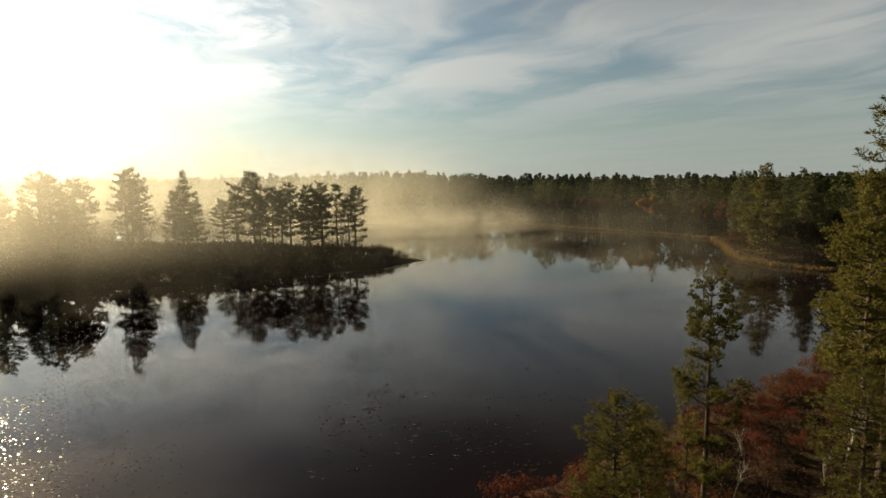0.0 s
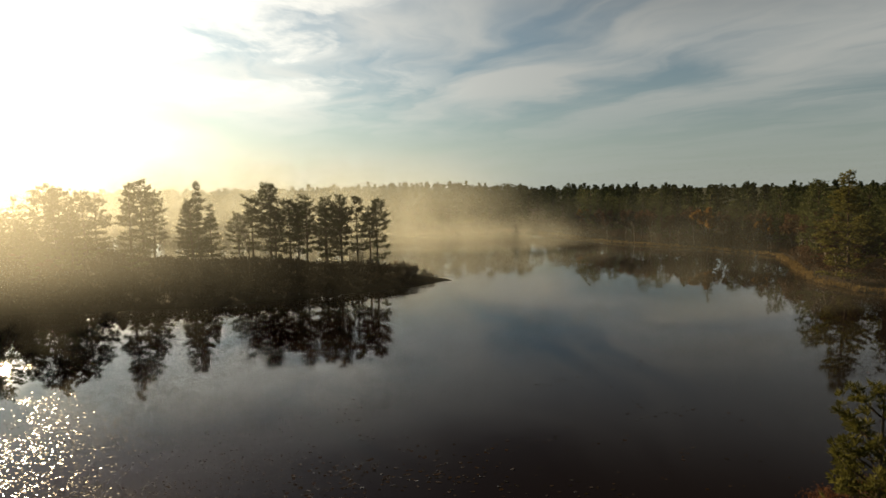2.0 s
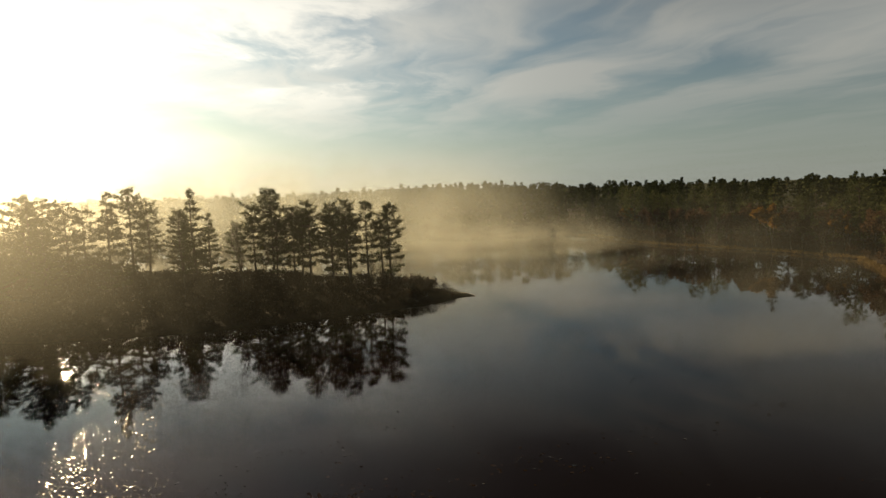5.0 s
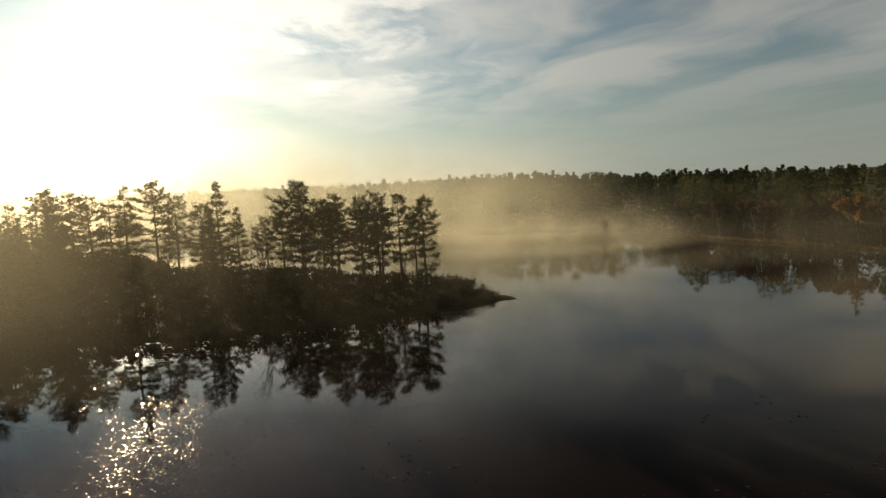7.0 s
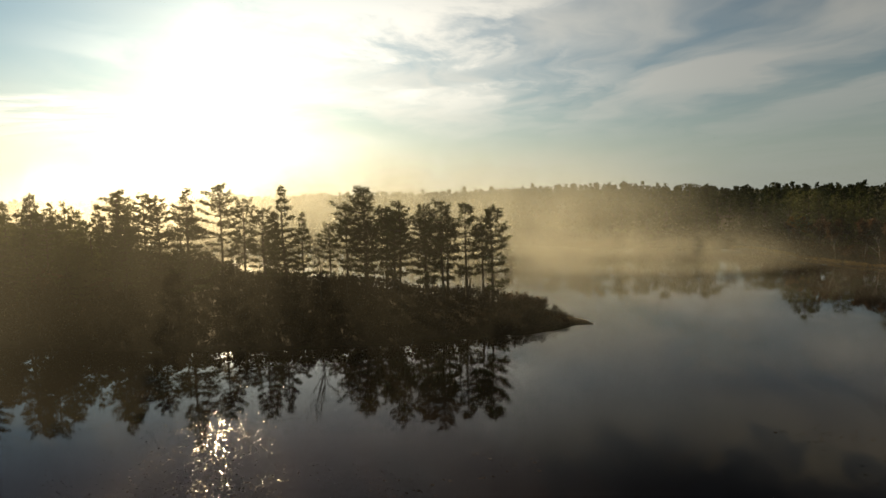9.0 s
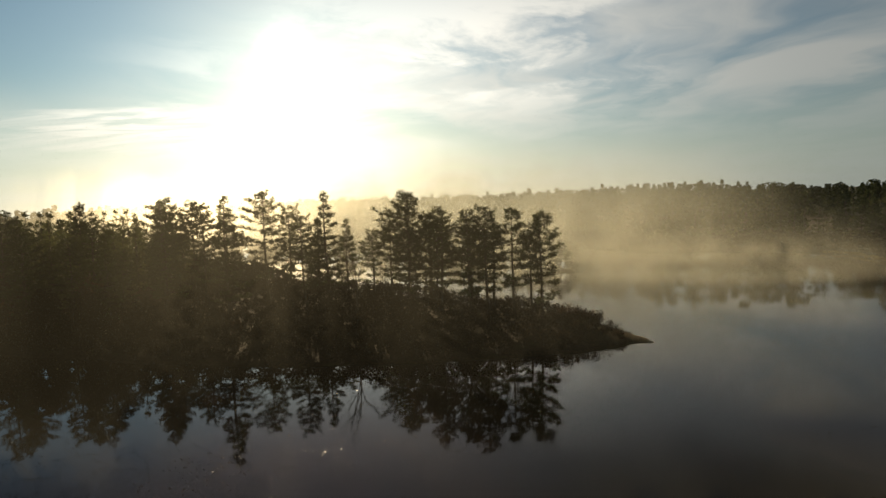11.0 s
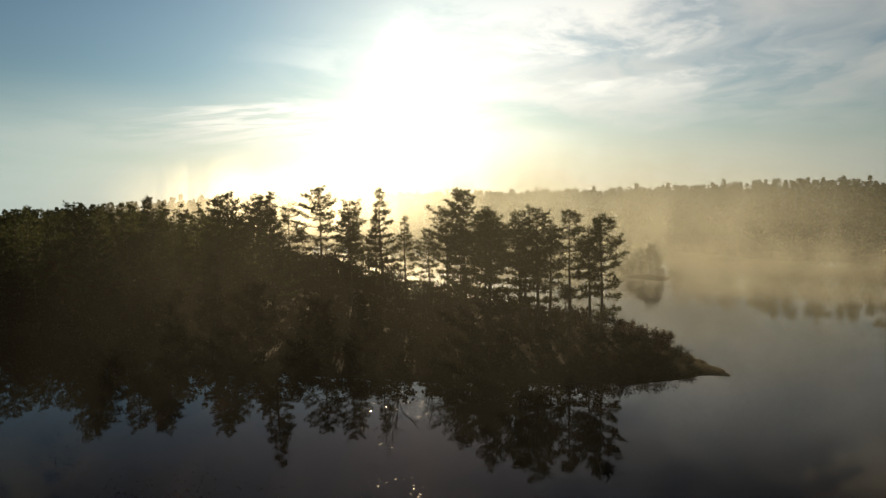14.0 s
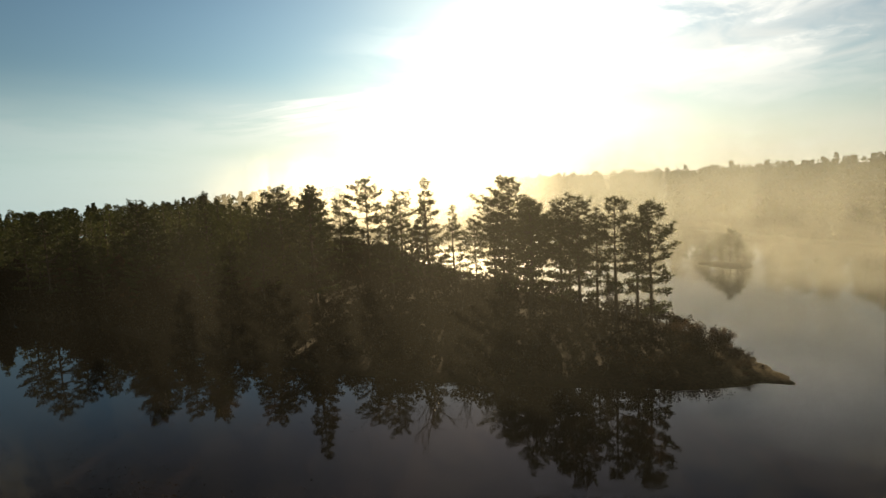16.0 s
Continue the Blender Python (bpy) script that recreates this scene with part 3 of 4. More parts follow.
wood_left = sow(1800, (-128, -54, 50, 150), lambda Q: (inside(SPIT, Q) > np.where(Q[:, 0] < -66, 2.5, 7)) & ((Q[:, 0] < -74) | ((Q[:, 0] < -64) & (Q[:, 1] < 96))) & ((Q[:, 0] - 10.8) * 0.525 + (Q[:, 1] - 57.7) * 0.878 < -9 + 11 * np.abs(np.sin(Q[:, 0] * 12.9 + Q[:, 1] * 7.7))), 3.8, 5, LAND)
for i, (x, y) in enumerate(wood_left):
    near_shore = inside(SPIT, np.array([(x, y)]))[0] < 15 and x > -92
    tall = random.uniform(12.4, 14.6) if i % 3 == 0 else random.uniform(8.5, 12.4)
    plant(OVAL if near_shore else MID, i * 5 + 2, x, y, tall if inside(SPIT, np.array([(x, y)]))[0] > 7 else min(tall, 10.0), label="dark green pine in the close wood of the spit", group="pines of the spit")



def on_far_land(Q):
    return (-inside(LAKE, Q) > 4) & (inside(SPIT, Q) < -4)


shore_wood = sow(5200, (20, 120, 40, 240), lambda Q: on_far_land(Q) & (-inside(LAKE, Q) < 34), 4.0, 6, [(58.4, 102)])
shore_wood.sort(key=lambda p: -inside(LAKE, np.array([p]))[0])
POINT = [pine_kind(46, 16, NEEDLE_LIT, base=0.06, R=5.0, shape="spire", gap=1.15, limbs=6.0, tuft=0.42, blades=8, length=0.50, width=0.13, flat=0.35), pine_kind(47, 15, NEEDLE_SHORE_LIT, base=0.12, R=3.2, shape="spire", gap=1.0, tuft=0.5, blades=8, length=0.55, width=0.14)]
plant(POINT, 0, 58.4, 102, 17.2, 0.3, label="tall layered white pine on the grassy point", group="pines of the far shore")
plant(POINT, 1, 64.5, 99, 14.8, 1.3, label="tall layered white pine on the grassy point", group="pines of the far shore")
for i, (x, y) in enumerate(shore_wood[:155]):
    plant(MID, i, x, y, (random.uniform(13.0, 15.5) if i % 8 == 0 else random.triangular(6.5, 13.4, 10.6)) * (0.9 if 135 < y < 190 else 1.0), label="green pine at the edge of the far wood", group="pines of the far shore")


def low_pine(seed, R, shape, base, **k):
    t, w, c = pine(seed, 15, base, R, shape, sides=4, full=0, taper=0.5, flat=0.85, **k)
    return [(t[0], t[1], 0), (c[0], c[1], 1)]


FAR = dict(gap=1.9, limbs=3.8, tuft=2.2, blades=5, length=1.25, width=0.55)
LOW = [low_pine(60, 3.6, "spire", 0.03, **FAR), low_pine(61, 2.9, "broad", 0.05, **FAR), low_pine(62, 3.0, "thin", 0.05, **FAR), low_pine(63, 3.6, "spire", 0.03, **FAR), low_pine(64, 2.8, "broad", 0.03, **FAR)]
far_places = sow(14000, (-300, 130, 62, 330), lambda Q: on_far_land(Q) & (-inside(LAKE, Q) < 26), 5.2, 9, shore_wood[:155])
far_places += sow(6000, (-300, 130, 62, 330), lambda Q: on_far_land(Q) & (-inside(LAKE, Q) >= 26) & (-inside(LAKE, Q) < 55), 9.5, 29)
far_places += sow(900, (-290, 170, -120, 60), lambda Q: on_far_land(Q) & (-inside(LAKE, Q) < 60) & ((Q[:, 0] < -60) | (Q[:, 0] > 60) | (Q[:, 1] < -45)), 9.0, 19)
far_places += sow(600, (-280, -126, 15, 180), lambda Q: inside(SPIT, Q) > 5, 6.5, 10)
scattered("far_woods", LOW, [(x, y, ground_at(x, y) - 0.2, (random.triangular(0.86, 1.08, 0.95) if x < 20 and y > 190 else random.triangular(0.62, 0.84, 0.74) if x < -120 and y > 10 else random.triangular(0.50, 1.06, 0.72) * (0.92 if 130 < y < 200 else 1.0)), random.uniform(0, 6.28), i) for i, (x, y) in enumerate(far_places)],
          [BARK, NEEDLE], "dense evergreen woods round the lake, hazy with distance", "woods")
DIM = dict(gap=2.8, limbs=3.6, tuft=3.6, blades=5, length=2.0, width=1.1)
TINY = [low_pine(65, 2.9, "spire", 0.05, **DIM), low_pine(66, 2.6, "thin", 0.05, **DIM), low_pine(67, 3.1, "spire", 0.05, **DIM)]


def on_hill(Q):
    az, far = np.degrees(np.arctan2(Q[:, 0] - 5, Q[:, 1] - 25)), np.hypot(Q[:, 0] - 5, Q[:, 1] - 25)
    return (far > 320) & (far < 600) & (np.abs(az + 14) < 28)


left_hill = sow(9000, (-640, -120, -60, 520), lambda Q: (np.hypot(Q[:, 0] - 5, Q[:, 1] - 25) > 320) & (np.hypot(Q[:, 0] - 5, Q[:, 1] - 25) < 520) & (Q[:, 0] < -0.88 * (Q[:, 1] - 25)), 15.0, 26)
hill_places = left_hill + sow(9000, (-420, 160, 240, 640), on_hill, 13.6, 23)
hill_places += sow(1600, (60, 330, 60, 330), lambda Q: (-inside(LAKE, Q) > 52) & (np.hypot(Q[:, 0], Q[:, 1]) < 330), 8.0, 24)
hill_places += sow(2600, (60, 820, 100, 820), lambda Q: (np.hypot(Q[:, 0], Q[:, 1]) > 430) & (np.hypot(Q[:, 0], Q[:, 1]) < 760) & (Q[:, 0] > 0.15 * Q[:, 1]), 17.0, 25)
scattered("hill_woods", TINY, [(x, y, ground_at(x, y) - 0.4, random.triangular(0.74, 1.10, 0.86) * (0.88 if x > 55 and math.hypot(x, y) < 400 else 1.0), random.uniform(0, 6.28), i) for i, (x, y) in enumerate(hill_places)],
          [BARK, NEEDLE], "wooded low hill far beyond the lake, pale in the haze", "woods")

# broadleaf trees turning gold among the pines
def leaf_kind(seed, H, mat, leaves, bark=BARK_PALE, leaf=0.22):
    w, c = branching(seed, H, 0.55, leaves=leaves, leaf=leaf)
    return [("trunk", mesh_of("trunk", *w, [bark], smooth=True)), ("crown", mesh_of("crown", *c, [mat]))], H


GOLD = [leaf_kind(71, 9, LEAF_GOLD, 1100), leaf_kind(72, 8, LEAF_RUST, 900), leaf_kind(73, 9, LEAF_RUST, 420)]
for i, (x, y, h, k) in enumerate([(57.5, 158.0, 10.4, 0), (34.5, 199.0, 9.0, 0), (70.0, 143, 9, 1), (60.5, 156, 9, 2), (47, 171, 9, 2), (68.5, 136, 9, 2), (42, 178.5, 9, 1),
                                  (66, 116, 8, 2), (62.5, 98, 7, 1), (-78, 82, 8, 1), (-66, 86, 7, 2), (-86, 80, 8, 1), (70, 124, 9, 2), (51, 167.5, 8, 1), (67, 128, 8, 2), (69.5, 139, 9.5, 2),
                                  (65, 152, 9, 2), (56, 163.5, 10, 2), (45, 174.5, 9, 2), (38, 184, 9, 2), (60, 108, 7, 2), (67, 121, 8, 1), (67.5, 148.5, 7.5, 0), (63.5, 112, 6.5, 1), (36, 192, 8, 2)]):
    plant(GOLD, k, x, y, h, name="broadleaf_tree", label="small broadleaf tree with %s leaves on the shore" % ("golden", "rusty", "few dull brown")[k], group="autumn trees")

BARE = [leaf_kind(76, 9, LEAF_DULL, 380), leaf_kind(77, 8, LEAF_RUST, 300)]
bare_places = sow(900, (28, 84, 84, 205), lambda Q: (-inside(LAKE, Q) > 2.5) & (-inside(LAKE, Q) < 10), 5.2, 77)
for i, (x, y) in enumerate(bare_places):
    plant(BARE, i, x, y, random.uniform(5.5, 9.5), name="broadleaf_tree", label="half bare grey brown broadleaf tree on the shore", group="autumn trees")

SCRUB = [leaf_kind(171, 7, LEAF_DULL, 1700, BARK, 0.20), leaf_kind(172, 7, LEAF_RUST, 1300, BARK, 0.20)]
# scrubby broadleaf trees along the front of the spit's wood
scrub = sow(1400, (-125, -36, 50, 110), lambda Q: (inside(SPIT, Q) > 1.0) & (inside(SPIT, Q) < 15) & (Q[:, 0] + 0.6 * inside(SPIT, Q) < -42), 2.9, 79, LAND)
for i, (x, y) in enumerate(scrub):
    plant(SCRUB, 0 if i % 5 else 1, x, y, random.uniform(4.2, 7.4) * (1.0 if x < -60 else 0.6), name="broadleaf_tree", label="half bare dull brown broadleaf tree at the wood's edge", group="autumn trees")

# leafless trees among the pines of the spit
bare = branching(78, 11.0, 0.75, levels=4, leaves=4)[0]
LEAFLESS = [([("trunk", mesh_of("trunk", *bare, [BARK], smooth=True))], 11.0)]
for x, y, h in [(-35.3, 97.6, 11.4), (-33.2, 100.5, 8.5), (-19.0, 106.5, 6.8), (-52.0, 101.0, 9.5)]:
    plant(LEAFLESS, 0, x, y, h, name="dead_tree", label="leafless dark tree with forked limbs among the spit's pines", category="dead tree", group="leafless trees of the spit")

# shrubs
def shrub_piece(seed, H, R, **k):
    w, c = thicket(seed, H, R, **k)
    return [(w[0], w[1], 0), (c[0], c[1], 1)]


BUSH = [shrub_piece(80 + i, 2.0, 1.3) for i in range(4)]
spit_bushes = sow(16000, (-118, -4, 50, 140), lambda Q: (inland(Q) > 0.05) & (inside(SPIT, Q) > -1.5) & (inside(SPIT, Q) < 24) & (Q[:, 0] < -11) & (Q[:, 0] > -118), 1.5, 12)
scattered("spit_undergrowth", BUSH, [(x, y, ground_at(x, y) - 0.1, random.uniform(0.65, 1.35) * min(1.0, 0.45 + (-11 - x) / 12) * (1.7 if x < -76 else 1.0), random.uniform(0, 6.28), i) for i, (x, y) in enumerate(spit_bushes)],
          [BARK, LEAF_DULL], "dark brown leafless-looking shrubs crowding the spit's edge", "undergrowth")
far_bushes = sow(3500, (20, 80, 60, 225), lambda Q: (-inside(LAKE, Q) > 1.3) & (-inside(LAKE, Q) < 9), 1.35, 13)
scattered("shore_undergrowth", BUSH, [(x, y, ground_at(x, y) - 0.1, random.triangular(0.5, 1.9, 1.0), random.uniform(0, 6.28), i) for i, (x, y) in enumerate(far_bushes)],
          [BARK, LEAF_RUST], "rust brown shrubs along the far shore", "undergrowth")

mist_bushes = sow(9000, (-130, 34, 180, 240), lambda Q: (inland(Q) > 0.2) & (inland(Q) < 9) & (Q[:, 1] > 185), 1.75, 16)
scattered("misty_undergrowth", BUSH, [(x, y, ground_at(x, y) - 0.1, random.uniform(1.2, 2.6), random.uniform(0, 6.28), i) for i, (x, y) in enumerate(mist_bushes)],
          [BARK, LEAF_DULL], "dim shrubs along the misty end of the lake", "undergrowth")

# floating leaves
r = np.random.RandomState(31)
Q = np.column_stack([r.uniform(-52, 44, 260000), r.uniform(12, 98, 260000)])
thick = wobble(Q, 0.22, 41) + 0.6 * wobble(Q, 0.6, 42) + 1.1 * np.exp(-((Q[:, 0] + 23) / 9) ** 2) - 0.45 - 1.3 * np.clip((Q[:, 1] - np.where(Q[:, 0] < -14, 57, 49)) / 12, 0, 1) - 1.2 * np.clip((Q[:, 0] + 6) / 8, 0, 1) + 0.6 * np.exp(-((Q[:, 0] + 23) / 7) ** 2)
thick = np.maximum(thick, wobble(Q, 0.16, 43) + 0.7 * wobble(Q, 0.7, 44) - 0.38 - 0.9 * np.clip((Q[:, 1] - 62) / 30, 0, 1))
Q = Q[(inland(Q) < -1.5) & (thick + r.normal(0, 0.45, len(Q)) > 0.35) & (r.rand(len(Q)) < np.where(Q[:, 0] < -4, 0.6, 0.24))][:24000]
n = len(Q)
ang = np.arange(6) / 6 * 2 * np.pi
tilt = r.normal(0, 0.05, (n, 2))
S = r.uniform(0.035, 0.075, n) * np.where(Q[:, 0] > -8, 1.8, 1.0)
rot = r.uniform(0, 6.28, n)
lx = np.cos(ang[None] + rot[:, None]) * S[:, None]
ly = np.sin(ang[None] + rot[:, None]) * S[:, None] * 0.75
V = np.stack([Q[:, :1] + lx, Q[:, 1:] + ly, 0.012 + lx * tilt[:, :1] + ly * tilt[:, 1:]], -1).reshape(-1, 3)
b = np.arange(n)[:, None] * 6
F = np.concatenate([b + [0, 1, 2, 3], b + [0, 3, 4, 5]])
tagged(new("floating_leaves", mesh_of("floating_leaves", V, F, [PAD])), "small floating leaves strewn over the still water", "leaves", kind="stuff")

# ---- foreground bank: pines and shrubs beside the start ----
FINE = dict(gap=0.58, limbs=4.4, tuft=0.30, blades=17, length=0.22, width=0.024, full=2)
YOUNG = [pine_kind(95, 9, NEEDLE_LIT, base=0.22, R=1.75, shape="oval", thin_out=0.30, **dict(FINE, gap=0.64, limbs=4.2, tuft=0.15, blades=26, length=0.20, width=0.030)), pine_kind(92, 6, NEEDLE_LIT, base=0.12, R=1.9, shape="clump", **FINE)]
YOUNG.append(pine_kind(96, 6, NEEDLE_LIT, base=0.10, R=1.7, shape="clump", **dict(FINE, gap=0.40, tuft=0.24, blades=18, length=0.19)))
TALL = [pine_kind(93, 15, NEEDLE_LIT, base=0.05, R=4.2, shape="oval", gap=0.70, limbs=5.6, tuft=0.42, blades=11, length=0.42, width=0.075, full=1), pine_kind(94, 17, NEEDLE_LIT, base=0.86, R=1.9, shape="clump", gap=0.5, tuft=0.40, blades=13, length=0.34, width=0.045, full=2)]
BANK = "young pine with sunlit olive needles on the lake bank"
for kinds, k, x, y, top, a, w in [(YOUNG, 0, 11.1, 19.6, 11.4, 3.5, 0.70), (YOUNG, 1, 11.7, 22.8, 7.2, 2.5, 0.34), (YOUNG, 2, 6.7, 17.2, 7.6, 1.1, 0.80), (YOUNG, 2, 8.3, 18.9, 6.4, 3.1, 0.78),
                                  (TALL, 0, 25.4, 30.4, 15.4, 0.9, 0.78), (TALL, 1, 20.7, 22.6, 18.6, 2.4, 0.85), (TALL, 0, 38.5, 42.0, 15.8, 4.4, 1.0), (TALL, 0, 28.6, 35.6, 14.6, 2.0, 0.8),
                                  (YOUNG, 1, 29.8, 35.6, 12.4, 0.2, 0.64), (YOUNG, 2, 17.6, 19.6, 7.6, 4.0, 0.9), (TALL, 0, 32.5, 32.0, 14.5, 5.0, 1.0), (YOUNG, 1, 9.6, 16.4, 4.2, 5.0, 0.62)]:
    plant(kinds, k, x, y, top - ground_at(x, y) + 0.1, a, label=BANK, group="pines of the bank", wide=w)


def shrub_kind(seed, H, R, mat, **k):
    w, c = thicket(seed, H, R, **k)
    return [("stemwork", mesh_of("stemwork", *w, [BARK], smooth=True)), ("foliage", mesh_of("foliage", *c, [mat]))], H


SMALL = dict(stems=24, leaves=820, leaf=0.06)
RED = [shrub_kind(101, 1.7, 1.5, LEAF_RED, **SMALL), shrub_kind(102, 1.5, 1.3, LEAF_RUST, **SMALL), shrub_kind(103, 1.6, 1.4, LEAF_DULL, **dict(SMALL, stems=20, leaves=440, leaf=0.07)), shrub_kind(104, 1.5, 1.5, LEAF_ORANGE, **SMALL)]
bank = sow(1500, (1.5, 38, 12, 50), lambda Q: (inland(Q) > 0.0) & (inside(LAKE, Q) > -13), 1.15, 14)
for i, (x, y) in enumerate(bank):
    e = -inside(LAKE, np.array([(x, y)]))[0] + random.gauss(0, 1.0)
    k = (0 if x < 6 or random.random() < 0.2 else 3) if e < 2.2 else (random.choice((0, 0, 0, 3)) if e < 5.2 else random.choice((2, 2, 2, 1)))
    plant(RED, k, x, y, random.uniform(0.8, 1.5), name="shrub", label="%s shrub on the lake bank" % ("crimson leaved", "rust orange leaved", "dark brown, nearly bare", "orange brown leaved")[k], category="shrub", group="shrubs of the bank")

snag = branching(75, 4.0, 0.9, leaves=3)[0]
SNAG = [([("trunk", mesh_of("trunk", *snag, [BARK_PALE], smooth=True))], 4.0)]
for x, y, h in [(15.4, 24.6, 2.2), (20.3, 24.4, 3.4), (13.4, 21.6, 1.9), (21.8, 26.4, 2.8), (18.2, 22.8, 2.2)]:
    plant(SNAG, 0, x, y, h, name="dead_tree", label="bleached bare dead sapling among the bank's shrubs", category="dead tree", group="snags of the bank")

# bushes at the point of the spit
point = sow(400, (-17, -5.5, 101, 116), lambda Q: (inside(SPIT, Q) > 0.8) & (inside(SPIT, Q) < 5), 1.9, 88)
for x, y, h in [(x, y, random.uniform(0.5, 1.05) * min(2.0, 0.4 + (-5.5 - x) * 0.24)) for x, y in point] + [(-9.6, 107.2, 1.9), (-11.4, 108.8, 2.3), (-8.4, 109.4, 1.4), (-12.8, 106.4, 2.2), (-10.4, 111.2, 1.8), (-13.5, 110.6, 2.5), (-7.2, 107.6, 1.1), (-15.0, 104.4, 2.0)]:
    rusty = random.random() < 0.4
    plant(RED, 1 if rusty else 2, x, y, h, name="shrub", label="%s bush near the point of the spit" % ("rusty leaved" if rusty else "dark twiggy"), category="shrub", group="bushes at the point")
for x, y, h in [(-27.6, 161.6, 2.2), (-34.6, 163, 2.4), (-36, 164, 2.0)]:
    plant(RED, 2, x, y, h, name="shrub", label="dark bush on the low islet in the mist", category="shrub", group="bushes of the islet")
for x, y, h in [(-30.8, 164.2, 6.3), (-32.8, 165.0, 5.2), (-29.2, 163.4, 4.6), (-34.0, 163.4, 3.8), (-31.4, 162.4, 3.2)]:
    plant(OVAL, 3, x, y, h, label="small dark pine on the low islet in the mist", group="pines of the islet", sink=0.5, wide=1.25)

# dry sedge along the right-hand shore
r = np.random.RandomState(55)
Q = np.column_stack([r.uniform(20, 75, 60000), r.uniform(60, 215, 60000)])
e = inland(Q)
Q = Q[(e > -0.5) & (e < 0.8)][:4200]
z = height(Q)
sedge = brushes(r, np.column_stack([Q, np.maximum(z, 0.0)]), np.tile([0, 0, 1.0], (len(Q), 1)), 6, 0.62, 0.06, 1.2)
tagged(new("sedge", mesh_of("sedge", *sedge, [SEDGE])), "yellow dry sedge along the water's edge", "grass", kind="stuff")

# ---- morning mist over the water, and veils added for sun glare ----
MIST, g = material("mist")
uv = g.node("ShaderNodeUVMap").outputs[0]
u, v, _ = g.split(uv)
x, y, z = g.split(g.node("ShaderNodeNewGeometry").outputs["Position"])
plume = g.noise(g.join(g.math("MULTIPLY", x, 0.080), g.math("MULTIPLY", y, 0.065), g.math("MULTIPLY", z, 0.034)), 1.0, 4.0, 0.50, 0.6)
plume = g.step(plume, 0.30, 0.70, 0.25, 1.0)
ends = g.math("MULTIPLY", g.step(u, 0.0, 0.38), g.step(g.math("ADD", u, g.math("MULTIPLY", plume, 0.08)), 0.74, 1.04, 1.0, 0.0))
veil = g.math("MULTIPLY", g.math("MULTIPLY", g.step(v, 0.35, 1.0, 1.0, 0.0), g.step(v, 0.0, 0.24, 0.0, 1.0)), plume)
density = g.node("ShaderNodeObjectInfo").outputs["Alpha"]
thickness = g.math("MULTIPLY", g.math("MULTIPLY", veil, ends), density, clamp=True)
t1, t2, d1 = g.node("ShaderNodeBsdfTransparent"), g.node("ShaderNodeBsdfTranslucent"), g.node("ShaderNodeBsdfDiffuse")
t2.inputs[0].default_value = d1.inputs[0].default_value = (0.93, 0.94, 0.81, 1)
m1, m2 = g.node("ShaderNodeMixShader"), g.node("ShaderNodeMixShader")
m1.inputs[0].default_value = 0.35
g.put(m1.inputs[1], t2.outputs[0])
g.put(m1.inputs[2], d1.outputs[0])
g.put(m2.inputs[0], thickness)
g.put(m2.inputs[1], t1.outputs[0])
f1, m3 = g.node("ShaderNodeBsdfRefraction"), g.node("ShaderNodeMixShader")
f1.inputs["Color"].default_value = (1.0, 0.98, 0.86, 1)
f1.inputs["Roughness"].default_value, f1.inputs["IOR"].default_value = 0.85, 1.5
m3.inputs[0].default_value = 0.32
g.put(m3.inputs[1], m1.outputs[0])
g.put(m3.inputs[2], f1.outputs[0])
g.put(m2.inputs[2], m3.outputs[0])
g.put(g.node("ShaderNodeOutputMaterial").inputs["Surface"], m2.outputs[0])


def mist_glare_veil(line, tall, seed, density, foot=0.05):
    """A bank of mist, in some calls added sun glare: one soft hanging veil that follows a line over the water."""
    pts = np.array(line, float)
    k = np.concatenate([[0], np.cumsum(np.hypot(*np.diff(pts, axis=0).T))])
    n, m = 40, 6
    s = np.linspace(0, k[-1], n)
    w = np.stack([np.interp(s, k, pts[:, 0]), np.interp(s, k, pts[:, 1])], 1)
    w = w + 1.5 * np.stack([wobble(w, 0.05, seed), wobble(w, 0.05, seed + 1)], 1)
    V, uvs = [], []
    for i in range(n):
        for j in range(m):
            V.append((w[i, 0], w[i, 1] + 0.3 * math.sin(j + i * 0.4), foot + tall * j / (m - 1)))
            uvs.append((i / (n - 1), j / (m - 1)))
    i, j = np.meshgrid(np.arange(n - 1), np.arange(m - 1), indexing="ij")
    b = (i * m + j).ravel()
    F = np.stack([b, b + m, b + m + 1, b + 1], 1)
    me = mesh_of("mist", V, F, [MIST], smooth=True)
    layer = me.uv_layers.new(name="veil")
    idx = np.empty(len(me.loops), np.int32)
    me.loops.foreach_get("vertex_index", idx)
    layer.data.foreach_set("uv", np.array(uvs, np.float32)[idx].ravel())
    ob = new("mist", me)
    ob.color = (1, 1, 1, density)
    return tagged(ob, "thin golden morning mist over the lake, some veils added as sun glare", "mist", kind="stuff")


def deep_bank(line, tall, seed, density, foot=-0.5):
    """A thicker bank: two veils, one close behind the other, that dim together as much as one."""
    for k in (0, 1):
        mist_glare_veil([(x, y + 2.4 * k) for x, y in line], tall, seed + 200 * k, 1 - math.sqrt(1 - density), foot)


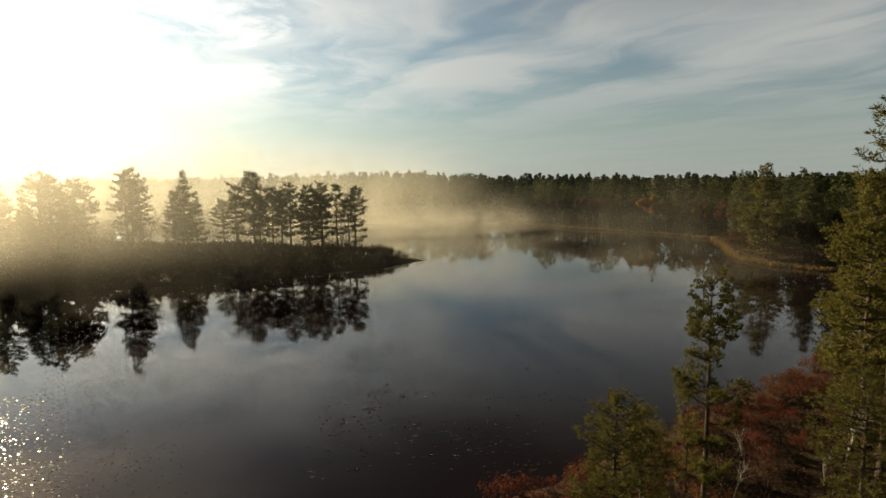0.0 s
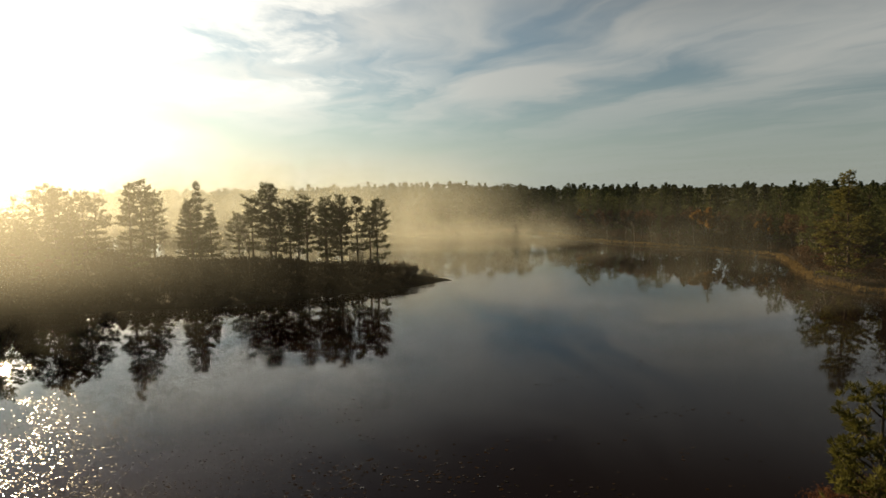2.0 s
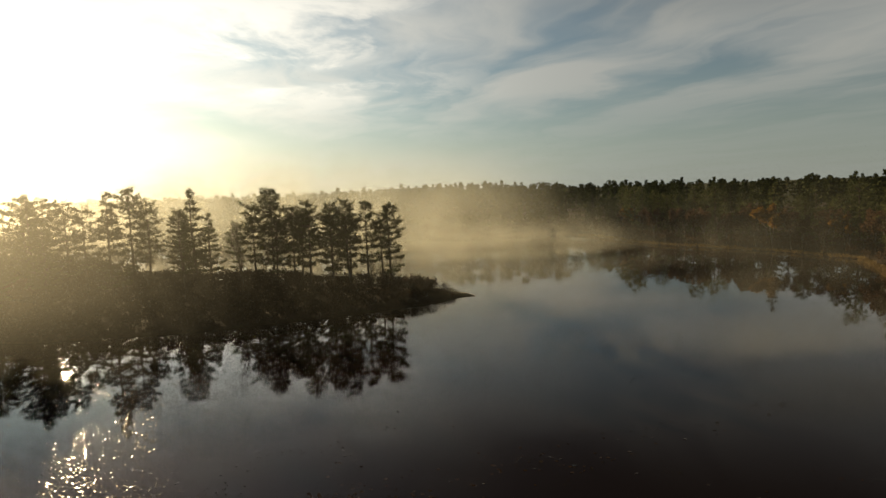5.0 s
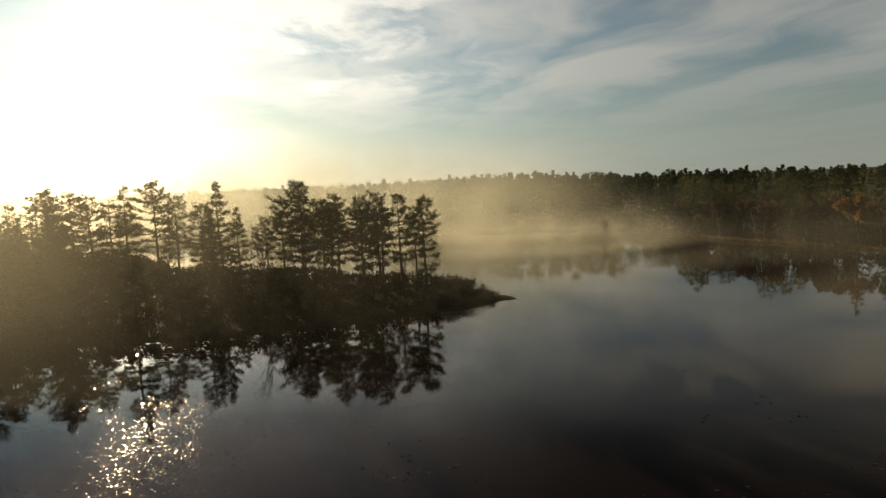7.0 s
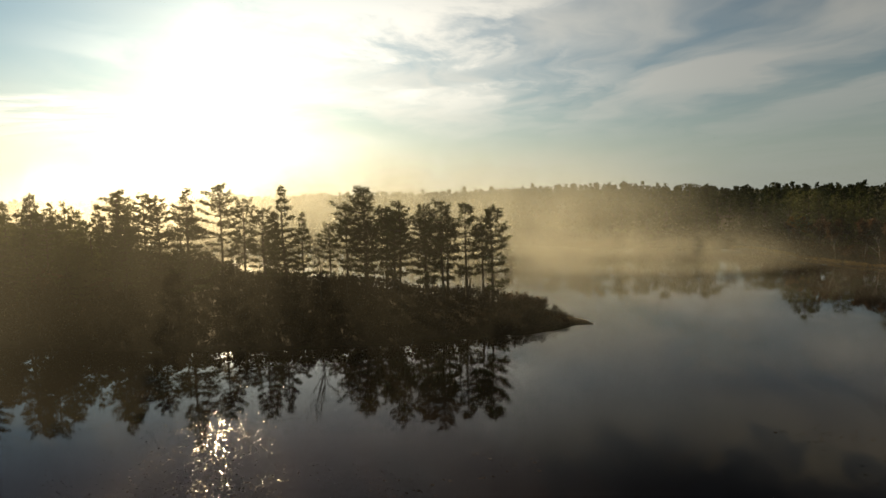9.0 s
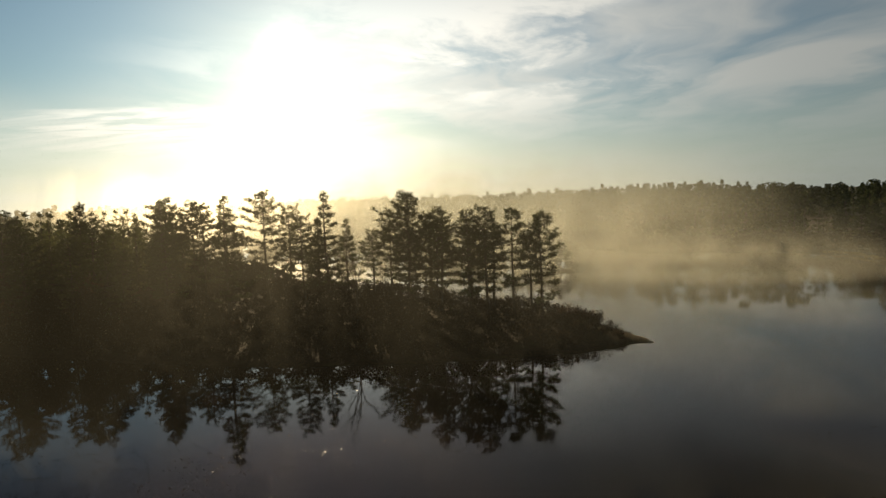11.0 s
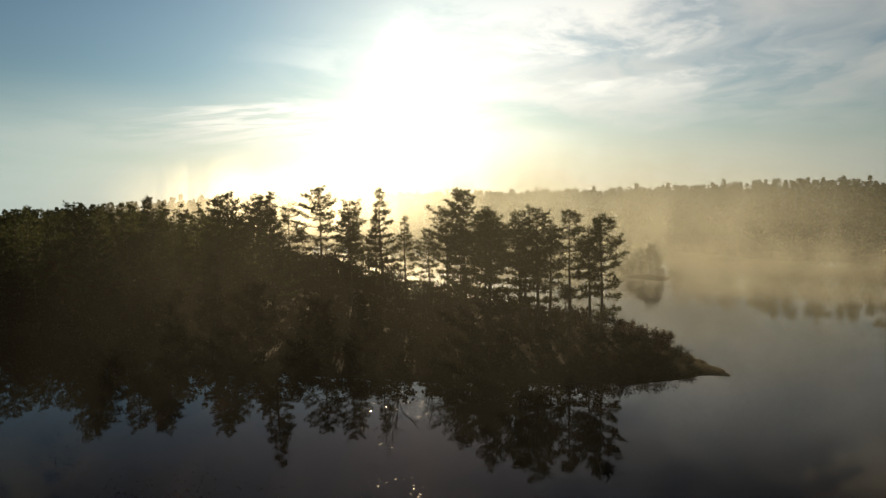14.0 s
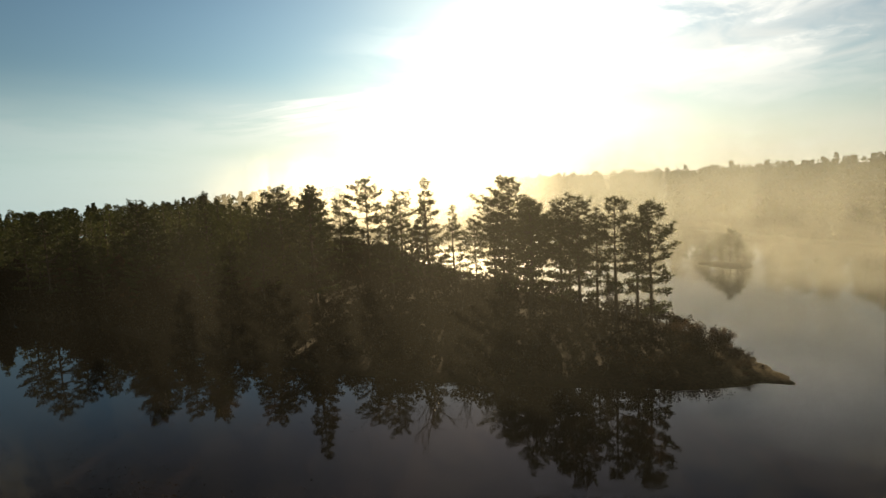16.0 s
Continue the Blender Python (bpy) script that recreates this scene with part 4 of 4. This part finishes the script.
deep_bank([(-190, 152), (-60, 150), (-15, 152), (24, 170)], 27, 1, 0.34)
deep_bank([(-225, 172), (-60, 172), (-25, 180), (28, 188)], 31, 5, 0.38)
deep_bank([(-240, 196), (-80, 202), (-30, 196), (24, 201)], 34, 9, 0.44)
deep_bank([(-70, 146), (-16, 144), (16, 154), (40, 172)], 9, 71, 0.30)
deep_bank([(-90, 168), (-24, 172), (10, 178), (34, 186)], 10, 75, 0.34)
mist_glare_veil([(-85, 142), (-20, 136), (12, 146), (31, 166)], 15, 13, 0.24, -0.5)
# Raised veils short of the spit's trees, added to stand in for sun glare.
mist_glare_veil([(-110, 10), (-60, 24), (-30, 36), (-4, 50)], 17, 17, 0.18, 7.5)
mist_glare_veil([(-120, 22), (-66, 36), (-34, 48), (-13, 59)], 18, 21, 0.13, 6.5)
# Thin veils added before the spit to lift its darks, standing in for glare.
for i in range(4):
    k = 6.5 * i
    mist_glare_veil([(-52 + k, 72 - k), (-38 + k * 0.6, 77 - k), (-24 + k * 0.6, 84 - k), (8 + k * 0.2, 105 - k)], 22, 25 + 4 * i, 0.010)
mist_glare_veil([(-110, 146), (-62, 139), (-32, 133), (2, 128)], 15, 81, 0.20, -0.5)
mist_glare_veil([(50, 58), (40, 94), (37, 126), (31, 152), (4, 176)], 19, 95, 0.045)
mist_glare_veil([(44, 60), (32, 95), (30, 124), (24, 148), (0, 168)], 16, 99, 0.04)
mist_glare_veil([(-12, 66), (10, 70), (30, 75), (60, 84)], 7, 103, 0.045)
mist_glare_veil([(-10, 84), (14, 90), (32, 97), (58, 110)], 8, 107, 0.045)
mist_glare_veil([(-10, 116), (14, 122), (34, 130), (60, 142)], 10, 111, 0.06)
mist_glare_veil([(-95, 30), (-55, 46), (-30, 58), (-14, 66)], 8, 121, 0.04)
mist_glare_veil([(-66, 153), (-46, 155), (-24, 158), (2, 161)], 5.5, 131, 0.22, -1.2)
mist_glare_veil([(-75, 157), (-45, 160), (-25, 164), (8, 178)], 10, 115, 0.20, -0.5)
mist_glare_veil([(58, 62), (46, 92), (44, 125), (38, 150), (8, 180), (-60, 192)], 21, 51, 0.06)
mist_glare_veil([(64, 70), (51, 94), (50, 128), (42, 156), (10, 192), (-60, 200)], 21, 55, 0.06)
deep_bank([(-260, 150), (-150, 166), (-80, 186), (-24, 191)], 34, 61, 0.40)
scene.cycles.transparent_max_bounces = 32
